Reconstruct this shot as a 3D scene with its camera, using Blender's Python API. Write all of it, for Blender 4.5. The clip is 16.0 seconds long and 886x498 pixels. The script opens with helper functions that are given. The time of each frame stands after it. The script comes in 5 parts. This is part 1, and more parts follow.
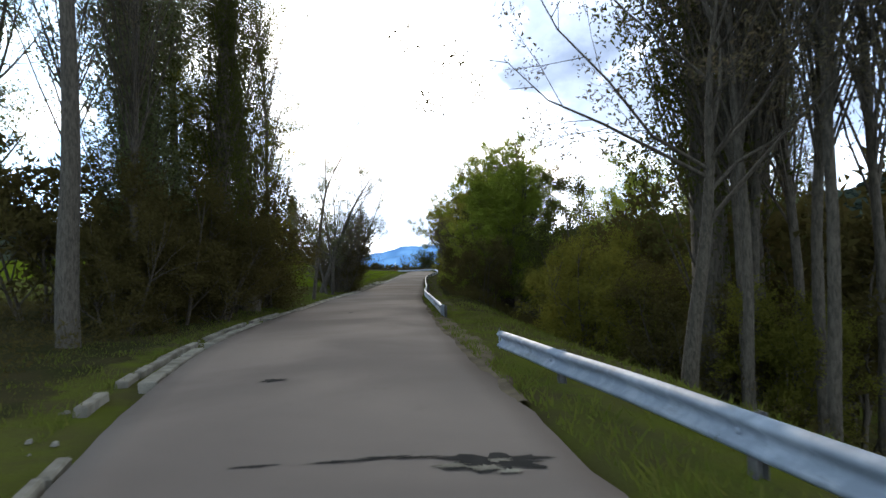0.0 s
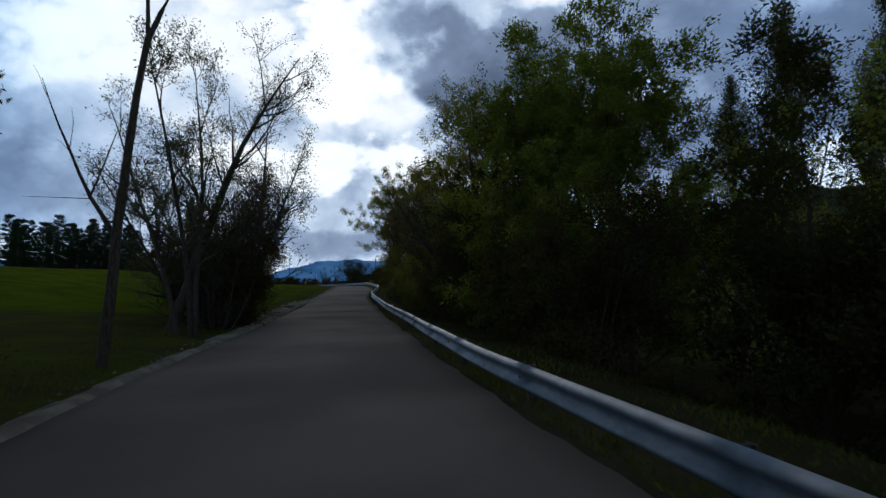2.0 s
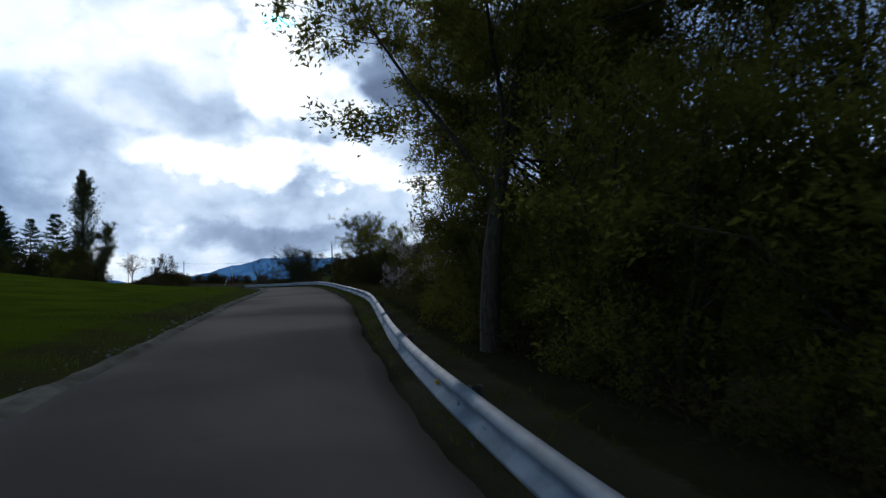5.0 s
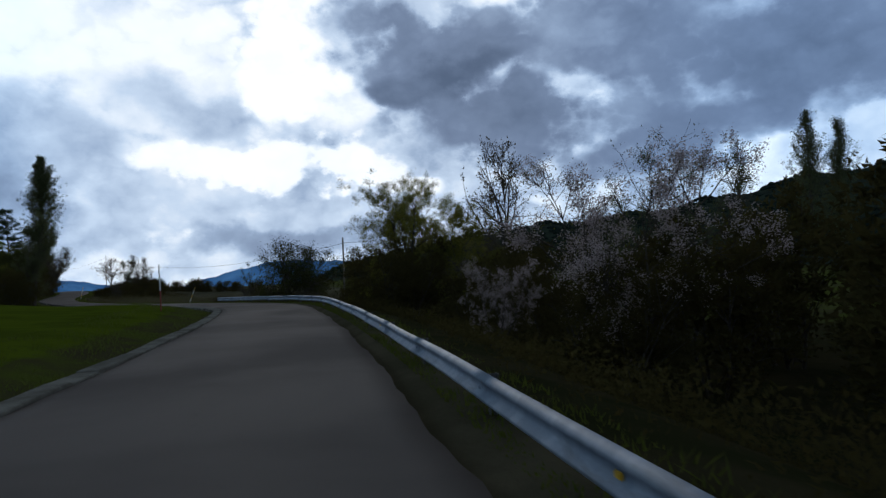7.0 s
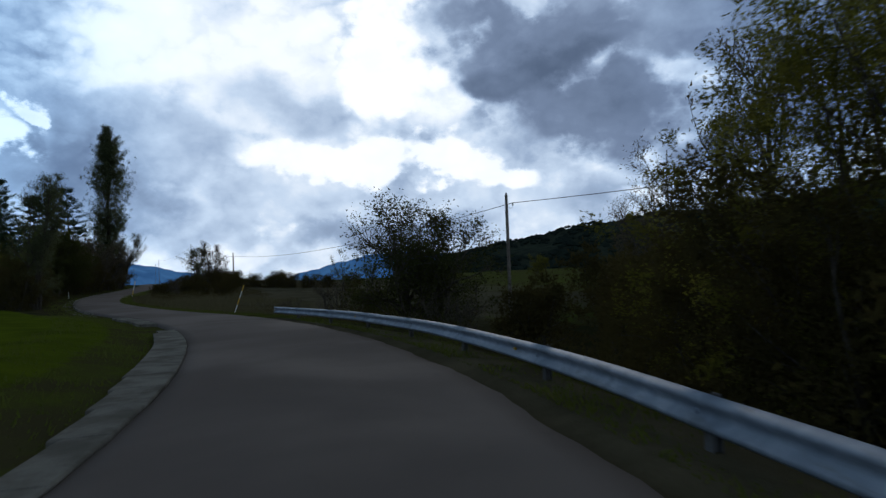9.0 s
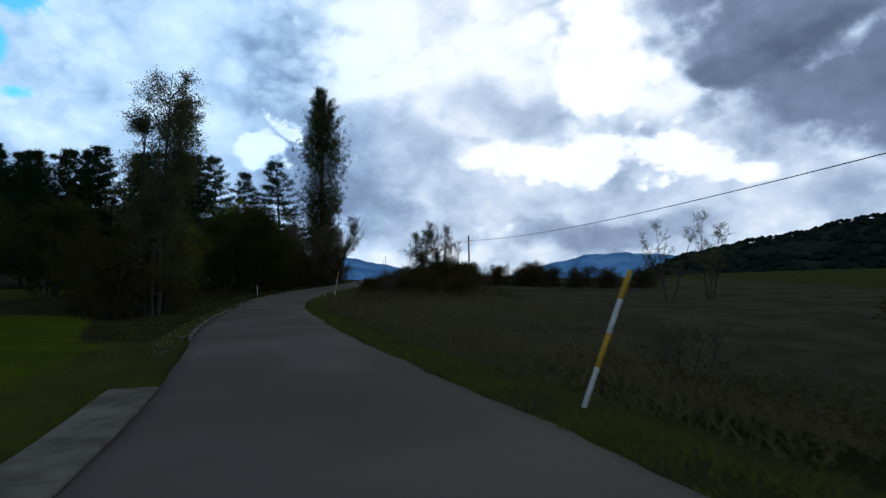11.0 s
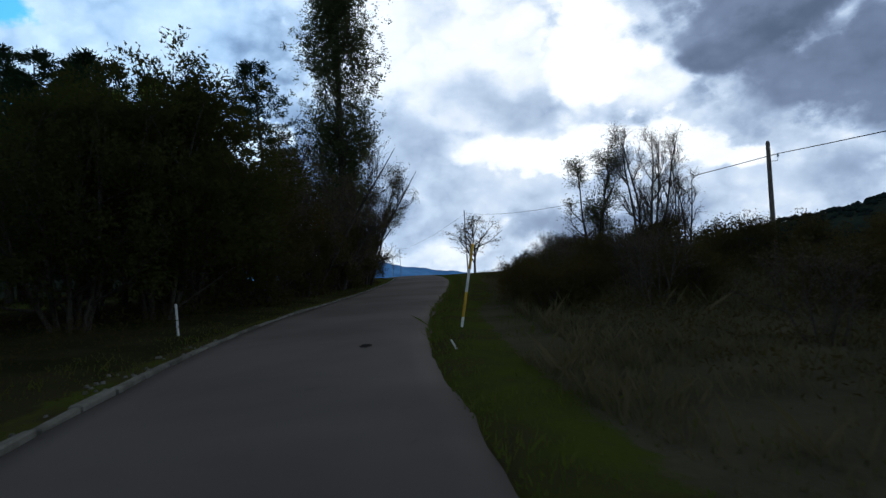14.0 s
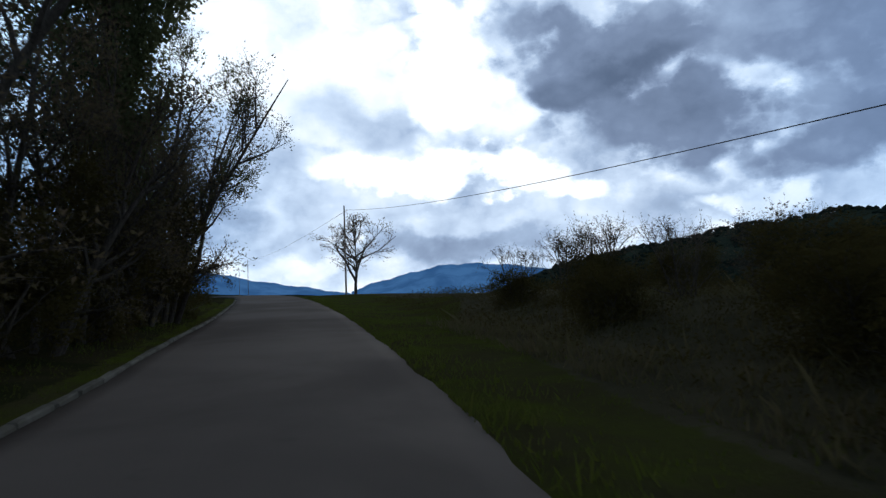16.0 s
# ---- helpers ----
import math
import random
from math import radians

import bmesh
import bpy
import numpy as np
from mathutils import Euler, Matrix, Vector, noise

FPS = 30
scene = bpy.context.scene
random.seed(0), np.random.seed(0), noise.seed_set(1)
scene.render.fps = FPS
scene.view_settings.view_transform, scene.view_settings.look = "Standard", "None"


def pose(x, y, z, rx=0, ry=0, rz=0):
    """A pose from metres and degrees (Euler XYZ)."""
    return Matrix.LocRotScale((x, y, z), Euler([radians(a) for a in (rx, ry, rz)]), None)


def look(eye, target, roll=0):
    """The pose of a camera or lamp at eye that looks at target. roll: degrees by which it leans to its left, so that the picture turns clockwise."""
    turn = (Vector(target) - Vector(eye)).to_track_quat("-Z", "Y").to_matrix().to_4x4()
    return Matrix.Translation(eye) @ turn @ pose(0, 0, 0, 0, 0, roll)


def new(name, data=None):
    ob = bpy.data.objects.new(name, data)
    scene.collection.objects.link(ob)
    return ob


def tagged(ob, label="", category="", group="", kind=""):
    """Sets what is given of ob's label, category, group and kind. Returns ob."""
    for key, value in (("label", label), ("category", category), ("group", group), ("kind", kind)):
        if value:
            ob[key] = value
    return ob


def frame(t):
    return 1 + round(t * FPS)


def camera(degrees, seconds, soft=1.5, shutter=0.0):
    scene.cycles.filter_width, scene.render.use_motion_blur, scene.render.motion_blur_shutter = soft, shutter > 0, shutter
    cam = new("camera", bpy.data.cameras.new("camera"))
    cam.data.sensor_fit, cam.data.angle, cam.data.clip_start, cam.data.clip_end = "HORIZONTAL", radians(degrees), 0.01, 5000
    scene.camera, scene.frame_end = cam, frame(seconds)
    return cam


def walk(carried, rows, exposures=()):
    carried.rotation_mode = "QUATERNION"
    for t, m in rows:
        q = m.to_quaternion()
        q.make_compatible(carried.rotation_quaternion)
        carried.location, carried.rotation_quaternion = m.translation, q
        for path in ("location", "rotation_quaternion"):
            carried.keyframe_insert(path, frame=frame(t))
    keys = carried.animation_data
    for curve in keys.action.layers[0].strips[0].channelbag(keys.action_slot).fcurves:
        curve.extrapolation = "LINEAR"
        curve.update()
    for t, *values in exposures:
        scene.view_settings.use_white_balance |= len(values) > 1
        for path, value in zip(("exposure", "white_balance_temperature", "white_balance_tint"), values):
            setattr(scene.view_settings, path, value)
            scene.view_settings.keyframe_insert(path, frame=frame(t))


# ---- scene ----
cam = camera(69.43, 16.0, soft=1.4, shutter=0.1)
PATH = [
    (0, pose(0.001, 0.000, 2.929, 90.70, 1.54, -0.00)),
    (0.5, pose(-0.876, 5.992, 2.718, 90.58, 1.21, -2.17)),
    (1, pose(-1.657, 12.185, 2.492, 90.89, 2.12, -3.36)),
    (1.5, pose(-2.258, 18.745, 2.400, 91.61, 2.52, -5.12)),
    (2, pose(-2.820, 25.551, 2.299, 91.87, 1.46, -7.40)),
    (2.5, pose(-3.220, 32.541, 2.189, 92.22, -0.14, -9.60)),
    (3, pose(-3.361, 39.582, 2.042, 91.75, 0.38, -10.83)),
    (3.5, pose(-3.427, 46.627, 1.898, 91.79, -0.01, -11.43)),
    (4, pose(-3.361, 53.652, 1.773, 91.58, 1.07, -11.55)),
    (4.5, pose(-3.316, 60.635, 1.712, 91.42, 1.55, -11.35)),
    (5, pose(-3.192, 67.563, 1.739, 91.46, 1.72, -12.13)),
    (5.5, pose(-3.006, 74.408, 1.806, 91.49, 1.88, -12.60)),
    (6, pose(-2.809, 81.167, 1.870, 91.53, 2.05, -12.43)),
    (6.5, pose(-2.656, 87.866, 1.895, 91.56, 2.21, -11.87)),
    (7, pose(-2.564, 94.575, 1.846, 91.60, 2.37, -11.57)),
    (7.5, pose(-2.629, 101.612, 1.738, 92.07, 1.30, -10.77)),
    (8, pose(-2.873, 108.822, 1.656, 91.65, 0.57, -8.69)),
    (8.5, pose(-3.372, 116.389, 1.686, 90.78, 1.37, -6.00)),
    (9, pose(-4.466, 124.329, 1.671, 91.33, 2.19, -3.02)),
    (9.5, pose(-6.040, 132.289, 1.521, 91.31, 1.84, 0.79)),
    (10, pose(-8.167, 139.581, 1.314, 91.74, 0.86, 4.81)),
    (10.2, pose(-9.141, 142.429, 1.227, 91.96, 0.61, 6.92)),
    (10.5, pose(-10.715, 146.697, 1.106, 91.95, 0.92, 10.46)),
    (11, pose(-13.902, 153.669, 0.934, 91.94, 1.45, 16.16)),
    (11.5, pose(-17.651, 160.415, 0.795, 91.93, 1.98, 19.88)),
    (12, pose(-21.652, 166.924, 0.678, 91.92, 2.50, 21.37)),
    (12.3, pose(-24.001, 170.651, 0.622, 91.91, 2.82, 21.52)),
    (12.5, pose(-25.457, 173.000, 0.596, 91.76, 3.05, 21.43)),
    (13, pose(-28.619, 178.578, 0.579, 91.21, 2.86, 19.84)),
    (13.5, pose(-31.459, 184.011, 0.565, 91.70, 4.09, 18.10)),
    (14, pose(-34.207, 189.343, 0.541, 91.57, 3.69, 15.98)),
    (14.5, pose(-36.921, 194.811, 0.605, 91.96, 3.49, 13.33)),
    (15, pose(-39.502, 200.844, 0.612, 92.76, 2.13, 9.58)),
    (15.5, pose(-41.386, 207.719, 0.747, 92.72, 1.25, 5.62)),
    (16, pose(-43.234, 215.019, 0.825, 92.54, 1.86, 2.89)),
]
EXPOSURES = [(0.0, 2.15, 7500, 12), (0.5, 1.5, 7500, 12), (1.0, 0.55, 7000, 10), (1.5, 0.2, 6800, 10), (2.0, 0.0, 6500, 10), (3.0, 0.2, 6600, 10), (3.5, 0.3, 6500, 10), (4.0, 0.4, 6400, 10),
             (4.5, 0.2, 6400, 10), (7.0, 0.0, 6500, 10), (14.5, 0.05, 6500, 10), (15.5, 0.25, 6600, 10), (16.0, 0.2, 6500, 10)]
walk(cam, PATH, EXPOSURES)

# ---------------------------------------------------------------- sky and sun
SUN_AZ, SUN_EL = 2.0, 23.0      # degrees left of +y, and above the horizon


def heading(az, el):
    a, e = radians(az), radians(el)
    return Vector((-math.sin(a) * math.cos(e), math.cos(a) * math.cos(e), math.sin(e)))


class Nodes:
    """Short names for building a node tree."""

    def __init__(self, tree):
        self.tree = tree
        tree.nodes.clear()

    def add(self, kind, props=None, **sockets):
        n = self.tree.nodes.new(kind)
        for k, v in (props or {}).items():
            if k == "operation":
                n.operation = v
            elif k == "use_clamp":
                n.use_clamp = v
            elif k == "data_type":
                n.data_type = v
            elif k == "blend_type":
                n.blend_type = v
            elif k == "interpolation_type":
                n.interpolation_type = v
            elif k == "sky_type":
                n.sky_type = v
            elif k == "sun_disc":
                n.sun_disc = v
            elif k == "sun_elevation":
                n.sun_elevation = v
            elif k == "attribute_name":
                n.attribute_name = v
            elif k == "sun_rotation":
                n.sun_rotation = v
        for k, v in sockets.items():
            key = k.replace("_", " ")
            s = n.inputs[int(k[1:])] if k[0] == "i" and k[1:].isdigit() else n.inputs[key]
            if isinstance(v, bpy.types.NodeSocket):
                self.tree.links.new(v, s)
            else:
                s.default_value = v
        return n

    def math(self, op, a, b=0.0, clamp=False):
        return self.add("ShaderNodeMath", {"operation": op, "use_clamp": clamp}, i0=a, i1=b).outputs[0]

    def mix(self, fac, a, b, blend="MIX"):
        n = self.add("ShaderNodeMix", {"data_type": "RGBA", "blend_type": blend})
        for i, v in ((0, fac), (6, a), (7, b)):
            if isinstance(v, bpy.types.NodeSocket):
                self.tree.links.new(v, n.inputs[i])
            else:
                n.inputs[i].default_value = v if i == 0 else (*v, 1)
        return n.outputs[2]

    def ramp(self, fac, stops):
        n = self.add("ShaderNodeValToRGB", Fac=fac)
        e = n.color_ramp.elements
        while len(e) < len(stops):
            e.new(0.5)
        for el, (p, c) in zip(e, stops):
            el.position, el.color = p, (*c, 1)
        return n.outputs["Color"]

    def smooth(self, v, lo, hi, a=0.0, b=1.0):
        n = self.add("ShaderNodeMapRange", {"interpolation_type": "SMOOTHSTEP"}, Value=v, i1=lo, i2=hi, i3=a, i4=b)
        return n.outputs[0]

    def noise(self, scale, detail=4.0, rough=0.55, distortion=0.0, vector=None):
        n = self.add("ShaderNodeTexNoise", Scale=scale, Detail=detail, Roughness=rough, Distortion=distortion)
        if vector is not None:
            self.tree.links.new(vector, n.inputs["Vector"])
        return n.outputs["Fac"]


def make_sky():
    """Broken cloud: soft grey masses and white heaps, each a ragged-edged oval in azimuth and height, laid one over the other."""
    world = bpy.data.worlds.new("sky")
    scene.world = world
    world.use_nodes = True
    n = Nodes(world.node_tree)
    way = n.add("ShaderNodeTexCoord").outputs["Generated"]
    air = n.add("ShaderNodeTexSky", {"sky_type": "NISHITA", "sun_disc": False, "sun_elevation": radians(SUN_EL),
                                     "sun_rotation": radians(-SUN_AZ)}).outputs[0]
    blue = n.mix(1.0, air, (0.045, 0.16, 0.25), "MULTIPLY")
    xyz = n.add("ShaderNodeSeparateXYZ", Vector=way)
    flat = n.add("ShaderNodeMapping", Vector=way, Scale=(1.0, 1.0, 1.35)).outputs[0]
    # wander of the clouds' outlines: broad folds, heaped lobes, and a fine fringe
    fold = n.add("ShaderNodeTexNoise", Vector=flat, Scale=5.5, Detail=2.0, Roughness=0.5).outputs["Color"]
    fringe = n.add("ShaderNodeTexNoise", Vector=flat, Scale=22.0, Detail=6.0, Roughness=0.6).outputs["Color"]
    lobes = n.add("ShaderNodeTexVoronoi", Vector=n.add("ShaderNodeVectorMath", {"operation": "MULTIPLY_ADD"}, i0=fringe, i1=(0.045, 0.045, 0.045), i2=flat).outputs[0],
                  Scale=13.0, Detail=2.0, Roughness=0.55)
    heap = n.math("SUBTRACT", 0.52, lobes.outputs["Distance"])
    f3, g3 = n.add("ShaderNodeSeparateXYZ", Vector=fold), n.add("ShaderNodeSeparateXYZ", Vector=fringe)

    def bent(base, k):
        v = n.math("ADD", base, n.math("MULTIPLY", n.math("SUBTRACT", f3.outputs[k], 0.5), 11.0))
        return n.math("ADD", v, n.math("MULTIPLY", n.math("SUBTRACT", g3.outputs[k], 0.5), 3.2))

    turn = n.math("MULTIPLY", n.math("ARCTAN2", n.math("MULTIPLY", xyz.outputs[0], -1.0), xyz.outputs[1]), 180 / math.pi)
    rise = n.math("MULTIPLY", n.math("ARCSINE", xyz.outputs[2]), 180 / math.pi)
    at = n.add("ShaderNodeCombineXYZ", X=bent(turn, 0), Y=bent(rise, 1), Z=0.0).outputs[0]
    base = n.math("ADD", n.math("MULTIPLY", n.noise(4.2, 3, 0.5, 0.0, flat), 0.55), n.math("MULTIPLY", n.noise(12.0, 6, 0.58, 0.0, flat), 0.35))
    form = n.math("ADD", base, 0.20)
    for az, el, ra, re, tone, soft in [*CLOUDS_HIGH, *CLOUDS_LOW]:
        gap = n.add("ShaderNodeVectorMath", {"operation": "MULTIPLY_ADD"}, i0=at, i1=(1 / ra, 1 / re, 0.0), i2=(-az / ra, -el / re, 0.0)).outputs[0]
        q = n.add("ShaderNodeVectorMath", {"operation": "LENGTH"}, i0=gap).outputs["Value"]
        q = n.math("SUBTRACT", q, n.math("MULTIPLY", heap, 0.55))
        mask = n.smooth(q, 1.0 + soft, 1.0 - soft, 0.0, 0.93)
        form = n.add("ShaderNodeMix", {"data_type": "FLOAT"}, i0=mask, i2=form, i3=tone).outputs[0]
    # billows inside the masses
    form = n.math("ADD", form, n.math("MULTIPLY", n.math("SUBTRACT", n.noise(9.0, 7, 0.58, 0.0, flat), 0.5), 0.20))
    form = n.math("ADD", form, n.math("MULTIPLY", heap, 0.10))
    bright = n.ramp(form, [(0.0, (0.052, 0.08, 0.137)), (0.20, (0.095, 0.137, 0.222)), (0.35, (0.18, 0.245, 0.375)), (0.48, (0.34, 0.45, 0.63)),
                           (0.58, (0.57, 0.70, 0.88)), (0.70, (0.93, 1.00, 1.08)), (1.0, (1.22, 1.30, 1.36))])
    # the deck is bluer away from the sun's side
    cold = n.smooth(n.math("ABSOLUTE", n.math("ADD", turn, 2.0)), 12.0, 40.0, 0.0, 0.5)
    bright = n.mix(cold, bright, n.mix(1.0, bright, (0.72, 0.93, 1.12), "MULTIPLY"))
    veil = n.smooth(turn, 17.0, 35.0, 0.0, 0.4)
    bright = n.mix(veil, bright, n.mix(1.0, bright, (0.66, 0.92, 1.06), "MULTIPLY"))
    # sky above the view is dimmed, as unseen cloud, to darken the ground
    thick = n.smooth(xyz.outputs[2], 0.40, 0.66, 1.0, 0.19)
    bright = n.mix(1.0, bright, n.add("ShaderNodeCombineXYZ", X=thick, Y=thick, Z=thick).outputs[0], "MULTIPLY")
    hole = n.smooth(n.noise(5.0, 6, 0.55, 0.0, flat), 0.74, 0.78)
    for az, el, ra, re in HOLES:
        gap = n.add("ShaderNodeVectorMath", {"operation": "MULTIPLY_ADD"}, i0=n.add("ShaderNodeCombineXYZ", X=turn, Y=rise, Z=0.0).outputs[0],
                    i1=(1 / ra, 1 / re, 0.0), i2=(-az / ra, -el / re, 0.0)).outputs[0]
        q = n.add("ShaderNodeVectorMath", {"operation": "LENGTH"}, i0=gap).outputs["Value"]
        q = n.math("ADD", q, n.math("MULTIPLY", n.math("SUBTRACT", g3.outputs[2], 0.5), 2.6))
        hole = n.math("MAXIMUM", hole, n.smooth(q, 1.3, 0.45))
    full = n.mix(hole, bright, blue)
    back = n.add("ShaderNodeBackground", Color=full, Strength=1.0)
    n.add("ShaderNodeOutputWorld", Surface=back.outputs[0])


# azimuth left of +y, height, half width, half height (degrees), brightness, softness of the edge; later ones lie in front
CLOUDS_HIGH = [(38, 19, 15, 7.5, 0.68, 0.5), (14, 18, 17, 9, 0.74, 0.35), (9.5, 14.0, 6.8, 2.9, 0.58, 0.48), (42, 17, 7, 4, 0.68, 0.5), (1.5, 17, 5.5, 6, 0.86, 0.25), (20, 19.5, 4, 5, 0.78, 0.4),
               (-13, 19, 12.5, 6.2, 0.37, 0.26), (-28, 19, 12, 7.5, 0.40, 0.3), (-42, 15, 12, 6, 0.33, 0.4), (-18, 12.6, 10.5, 3.0, 0.33, 0.42), (-25.5, 15.2, 4.5, 1.6, 0.66, 0.5),
               (-33, 11, 8, 3.0, 0.38, 0.4), (-9, 24, 5, 2.0, 0.60, 0.4), (-27, 24, 4, 2, 0.70, 0.4), (-12, 17, 7, 2.4, 0.27, 0.35)]
CLOUDS_LOW = [(3, 5, 18, 3.4, 0.61, 0.4), (-22, 6, 11, 2.4, 0.52, 0.5), (27, 8.5, 8.5, 6, 0.38, 0.5), (20, 11, 5, 3, 0.56, 0.5), (33, 12, 5, 2.6, 0.63, 0.5),
              (31.5, 11.2, 3.4, 2.0, 0.82, 0.18), (28.5, 13.0, 1.6, 1.0, 0.76, 0.2), (4, 9.2, 12, 2.6, 0.80, 0.22), (-6, 8.4, 7, 2.1, 0.78, 0.25), (-28, 9.3, 9, 3.0, 0.36, 0.4), (1, 2.6, 9, 1.5, 0.45, 0.5),
              (14, 2.0, 6, 1.3, 0.70, 0.4), (-23, 6.0, 4, 1.2, 0.66, 0.4), (-46, 9.5, 4, 2.0, 0.64, 0.3)]
HOLES = [(1.7, 20.7, 1.6, 0.5), (50, 20.6, 3.0, 1.0), (51, 17.4, 0.7, 1.4), (50, 14, 1.3, 0.6)]
make_sky()
sun = new("sun", bpy.data.lights.new("sun", "SUN"))
sun.data.energy, sun.data.angle, sun.data.color = 0.5, radians(14), (1.0, 0.95, 0.88)
sun.matrix_world = look(heading(SUN_AZ, SUN_EL) * 100, (0, 0, 0))


# ---------------------------------------------------------------- materials
def material(name, build):
    m = bpy.data.materials.new(name)
    m.use_nodes = True
    n = Nodes(m.node_tree)
    n.add("ShaderNodeOutputMaterial", Surface=build(n))
    return m


def bumped(n, height, strength, distance):
    return n.add("ShaderNodeBump", Strength=strength, Distance=distance, Height=height).outputs[0]


def surface(base, dark, scale, rough=0.8, fine=40.0, bump=0.4, metal=0.0, depth=0.01):
    """Two colours mixed by a coarse and a fine noise, with relief."""
    def build(n):
        p = n.add("ShaderNodeNewGeometry").outputs["Position"]
        a = n.smooth(n.noise(scale, 5, 0.6, 0.2, p), 0.35, 0.65)
        b = n.noise(fine, 4, 0.6, 0.0, p)
        c = n.mix(a, dark, base)
        c = n.mix(n.math("MULTIPLY", b, 0.6), c, tuple(v * 0.55 for v in dark))
        if rough > 0.85:
            return n.add("ShaderNodeBsdfDiffuse", Color=c, Roughness=0.6, Normal=bumped(n, b, bump, depth)).outputs[0]
        return n.add("ShaderNodeBsdfPrincipled", Base_Color=c, Roughness=rough, Metallic=metal, Specular_IOR_Level=0.2, Normal=bumped(n, b, bump, depth)).outputs[0]
    return build


def asphalt(n):
    p = n.add("ShaderNodeNewGeometry").outputs["Position"]
    grain = n.noise(260, 3, 0.7, 0, p)
    patch = n.smooth(n.noise(0.22, 4, 0.55, 0.4, p), 0.3, 0.7)
    blot = n.smooth(n.noise(2.6, 5, 0.6, 0.5, p), 0.62, 0.74)
    c = n.mix(patch, (0.085, 0.071, 0.063), (0.098, 0.083, 0.074))
    c = n.mix(n.math("MULTIPLY", blot, 0.22), c, (0.046, 0.040, 0.036))
    c = n.mix(n.math("MULTIPLY", n.smooth(grain, 0.5, 0.75), 0.16), c, (0.11, 0.102, 0.095))
    matt = n.add("ShaderNodeBsdfDiffuse", Color=c, Roughness=0.8, Normal=bumped(n, grain, 0.35, 0.006)).outputs[0]
    worn = n.add("ShaderNodeBsdfPrincipled", Base_Color=c, Roughness=0.8, Specular_IOR_Level=0.25, Normal=bumped(n, grain, 0.35, 0.006)).outputs[0]
    return n.add("ShaderNodeMixShader", i0=n.smooth(patch, 0, 1, 0.15, 0.35), i1=matt, i2=worn).outputs[0]


def leaves(base, other, lit=0.45):
    def build(n):
        isl = n.add("ShaderNodeNewGeometry").outputs["Random Per Island"]
        ob = n.add("ShaderNodeObjectInfo").outputs["Random"]
        c = n.mix(isl, base, other)
        c = n.mix(n.math("MULTIPLY", ob, 0.35), c, tuple(v * 0.6 for v in base))
        d = n.add("ShaderNodeBsdfDiffuse", Color=c, Roughness=0.4).outputs[0]
        t = n.add("ShaderNodeBsdfTranslucent", Color=n.mix(0.35, c, tuple(min(1, v * 2.2) for v in base))).outputs[0]
        return n.add("ShaderNodeMixShader", i0=lit, i1=d, i2=t).outputs[0]
    return build


def ground_cover(n):
    """Meadow, verge, leaf litter, dry grass and wooded hill, blended along ragged borders."""
    p = n.add("ShaderNodeNewGeometry").outputs["Position"]
    cover = n.add("ShaderNodeAttribute", {"attribute_name": "cover"})
    parts = n.add("ShaderNodeSeparateColor", Color=cover.outputs["Color"])
    wide = n.smooth(n.noise(0.5, 5, 0.6, 0.2, p), 0.35, 0.65)
    tuft = n.noise(2.2, 5, 0.65, 0.3, p)
    fine = n.noise(20, 4, 0.65, 0.0, p)
    far = n.noise(0.11, 5, 0.7, 0.2, p)
    two = lambda base, dark: n.mix(wide, dark, base)
    border = n.math("MULTIPLY", n.math("SUBTRACT", tuft, 0.5), 1.1)
    c = two((0.066, 0.080, 0.015), (0.055, 0.050, 0.024))
    for w, base, dark in ((parts.outputs[0], (0.078, 0.104, 0.009), (0.052, 0.072, 0.008)), (parts.outputs[1], (0.044, 0.038, 0.020), (0.027, 0.028, 0.012)),
                          (parts.outputs[2], (0.095, 0.082, 0.052), (0.062, 0.056, 0.034))):
        c = n.mix(n.smooth(n.math("ADD", w, border), 0.36, 0.64), c, two(base, dark))
    c = n.mix(n.math("MULTIPLY", fine, 0.5), c, n.mix(1.0, c, (0.42, 0.42, 0.42), "MULTIPLY"))
    # dark green of the woods, mixed part way towards distance haze
    wood = n.mix(n.smooth(far, 0.35, 0.6), (0.013, 0.017, 0.013), (0.024, 0.031, 0.022))
    c = n.mix(n.smooth(cover.outputs["Alpha"], 0.3, 0.7), c, wood)
    return n.add("ShaderNodeBsdfDiffuse", Color=c, Roughness=0.6, Normal=bumped(n, fine, 0.8, 0.06)).outputs[0]


def zinc(n):
    p = n.add("ShaderNodeNewGeometry").outputs["Position"]
    a = n.smooth(n.noise(3.0, 5, 0.6, 0.3, p), 0.4, 0.7)
    f = n.noise(60, 4, 0.6, 0, p)
    rust = n.smooth(n.noise(7, 6, 0.65, 0.4, p), 0.66, 0.76)
    c = n.mix(a, (0.15, 0.18, 0.225), (0.24, 0.275, 0.325))
    grime = n.smooth(n.noise(1.1, 6, 0.65, 0.6, n.add("ShaderNodeMapping", Vector=p, Scale=(1.0, 1.0, 6.0)).outputs[0]), 0.5, 0.68)
    c = n.mix(n.math("MULTIPLY", grime, 0.45), c, (0.085, 0.085, 0.085))
    c = n.mix(n.math("MULTIPLY", rust, 0.5), c, (0.16, 0.11, 0.08))
    return n.add("ShaderNodeBsdfPrincipled", Base_Color=c, Metallic=0.2, Roughness=n.smooth(f, 0.2, 0.8, 0.55, 0.75), Normal=bumped(n, f, 0.15, 0.004)).outputs[0]


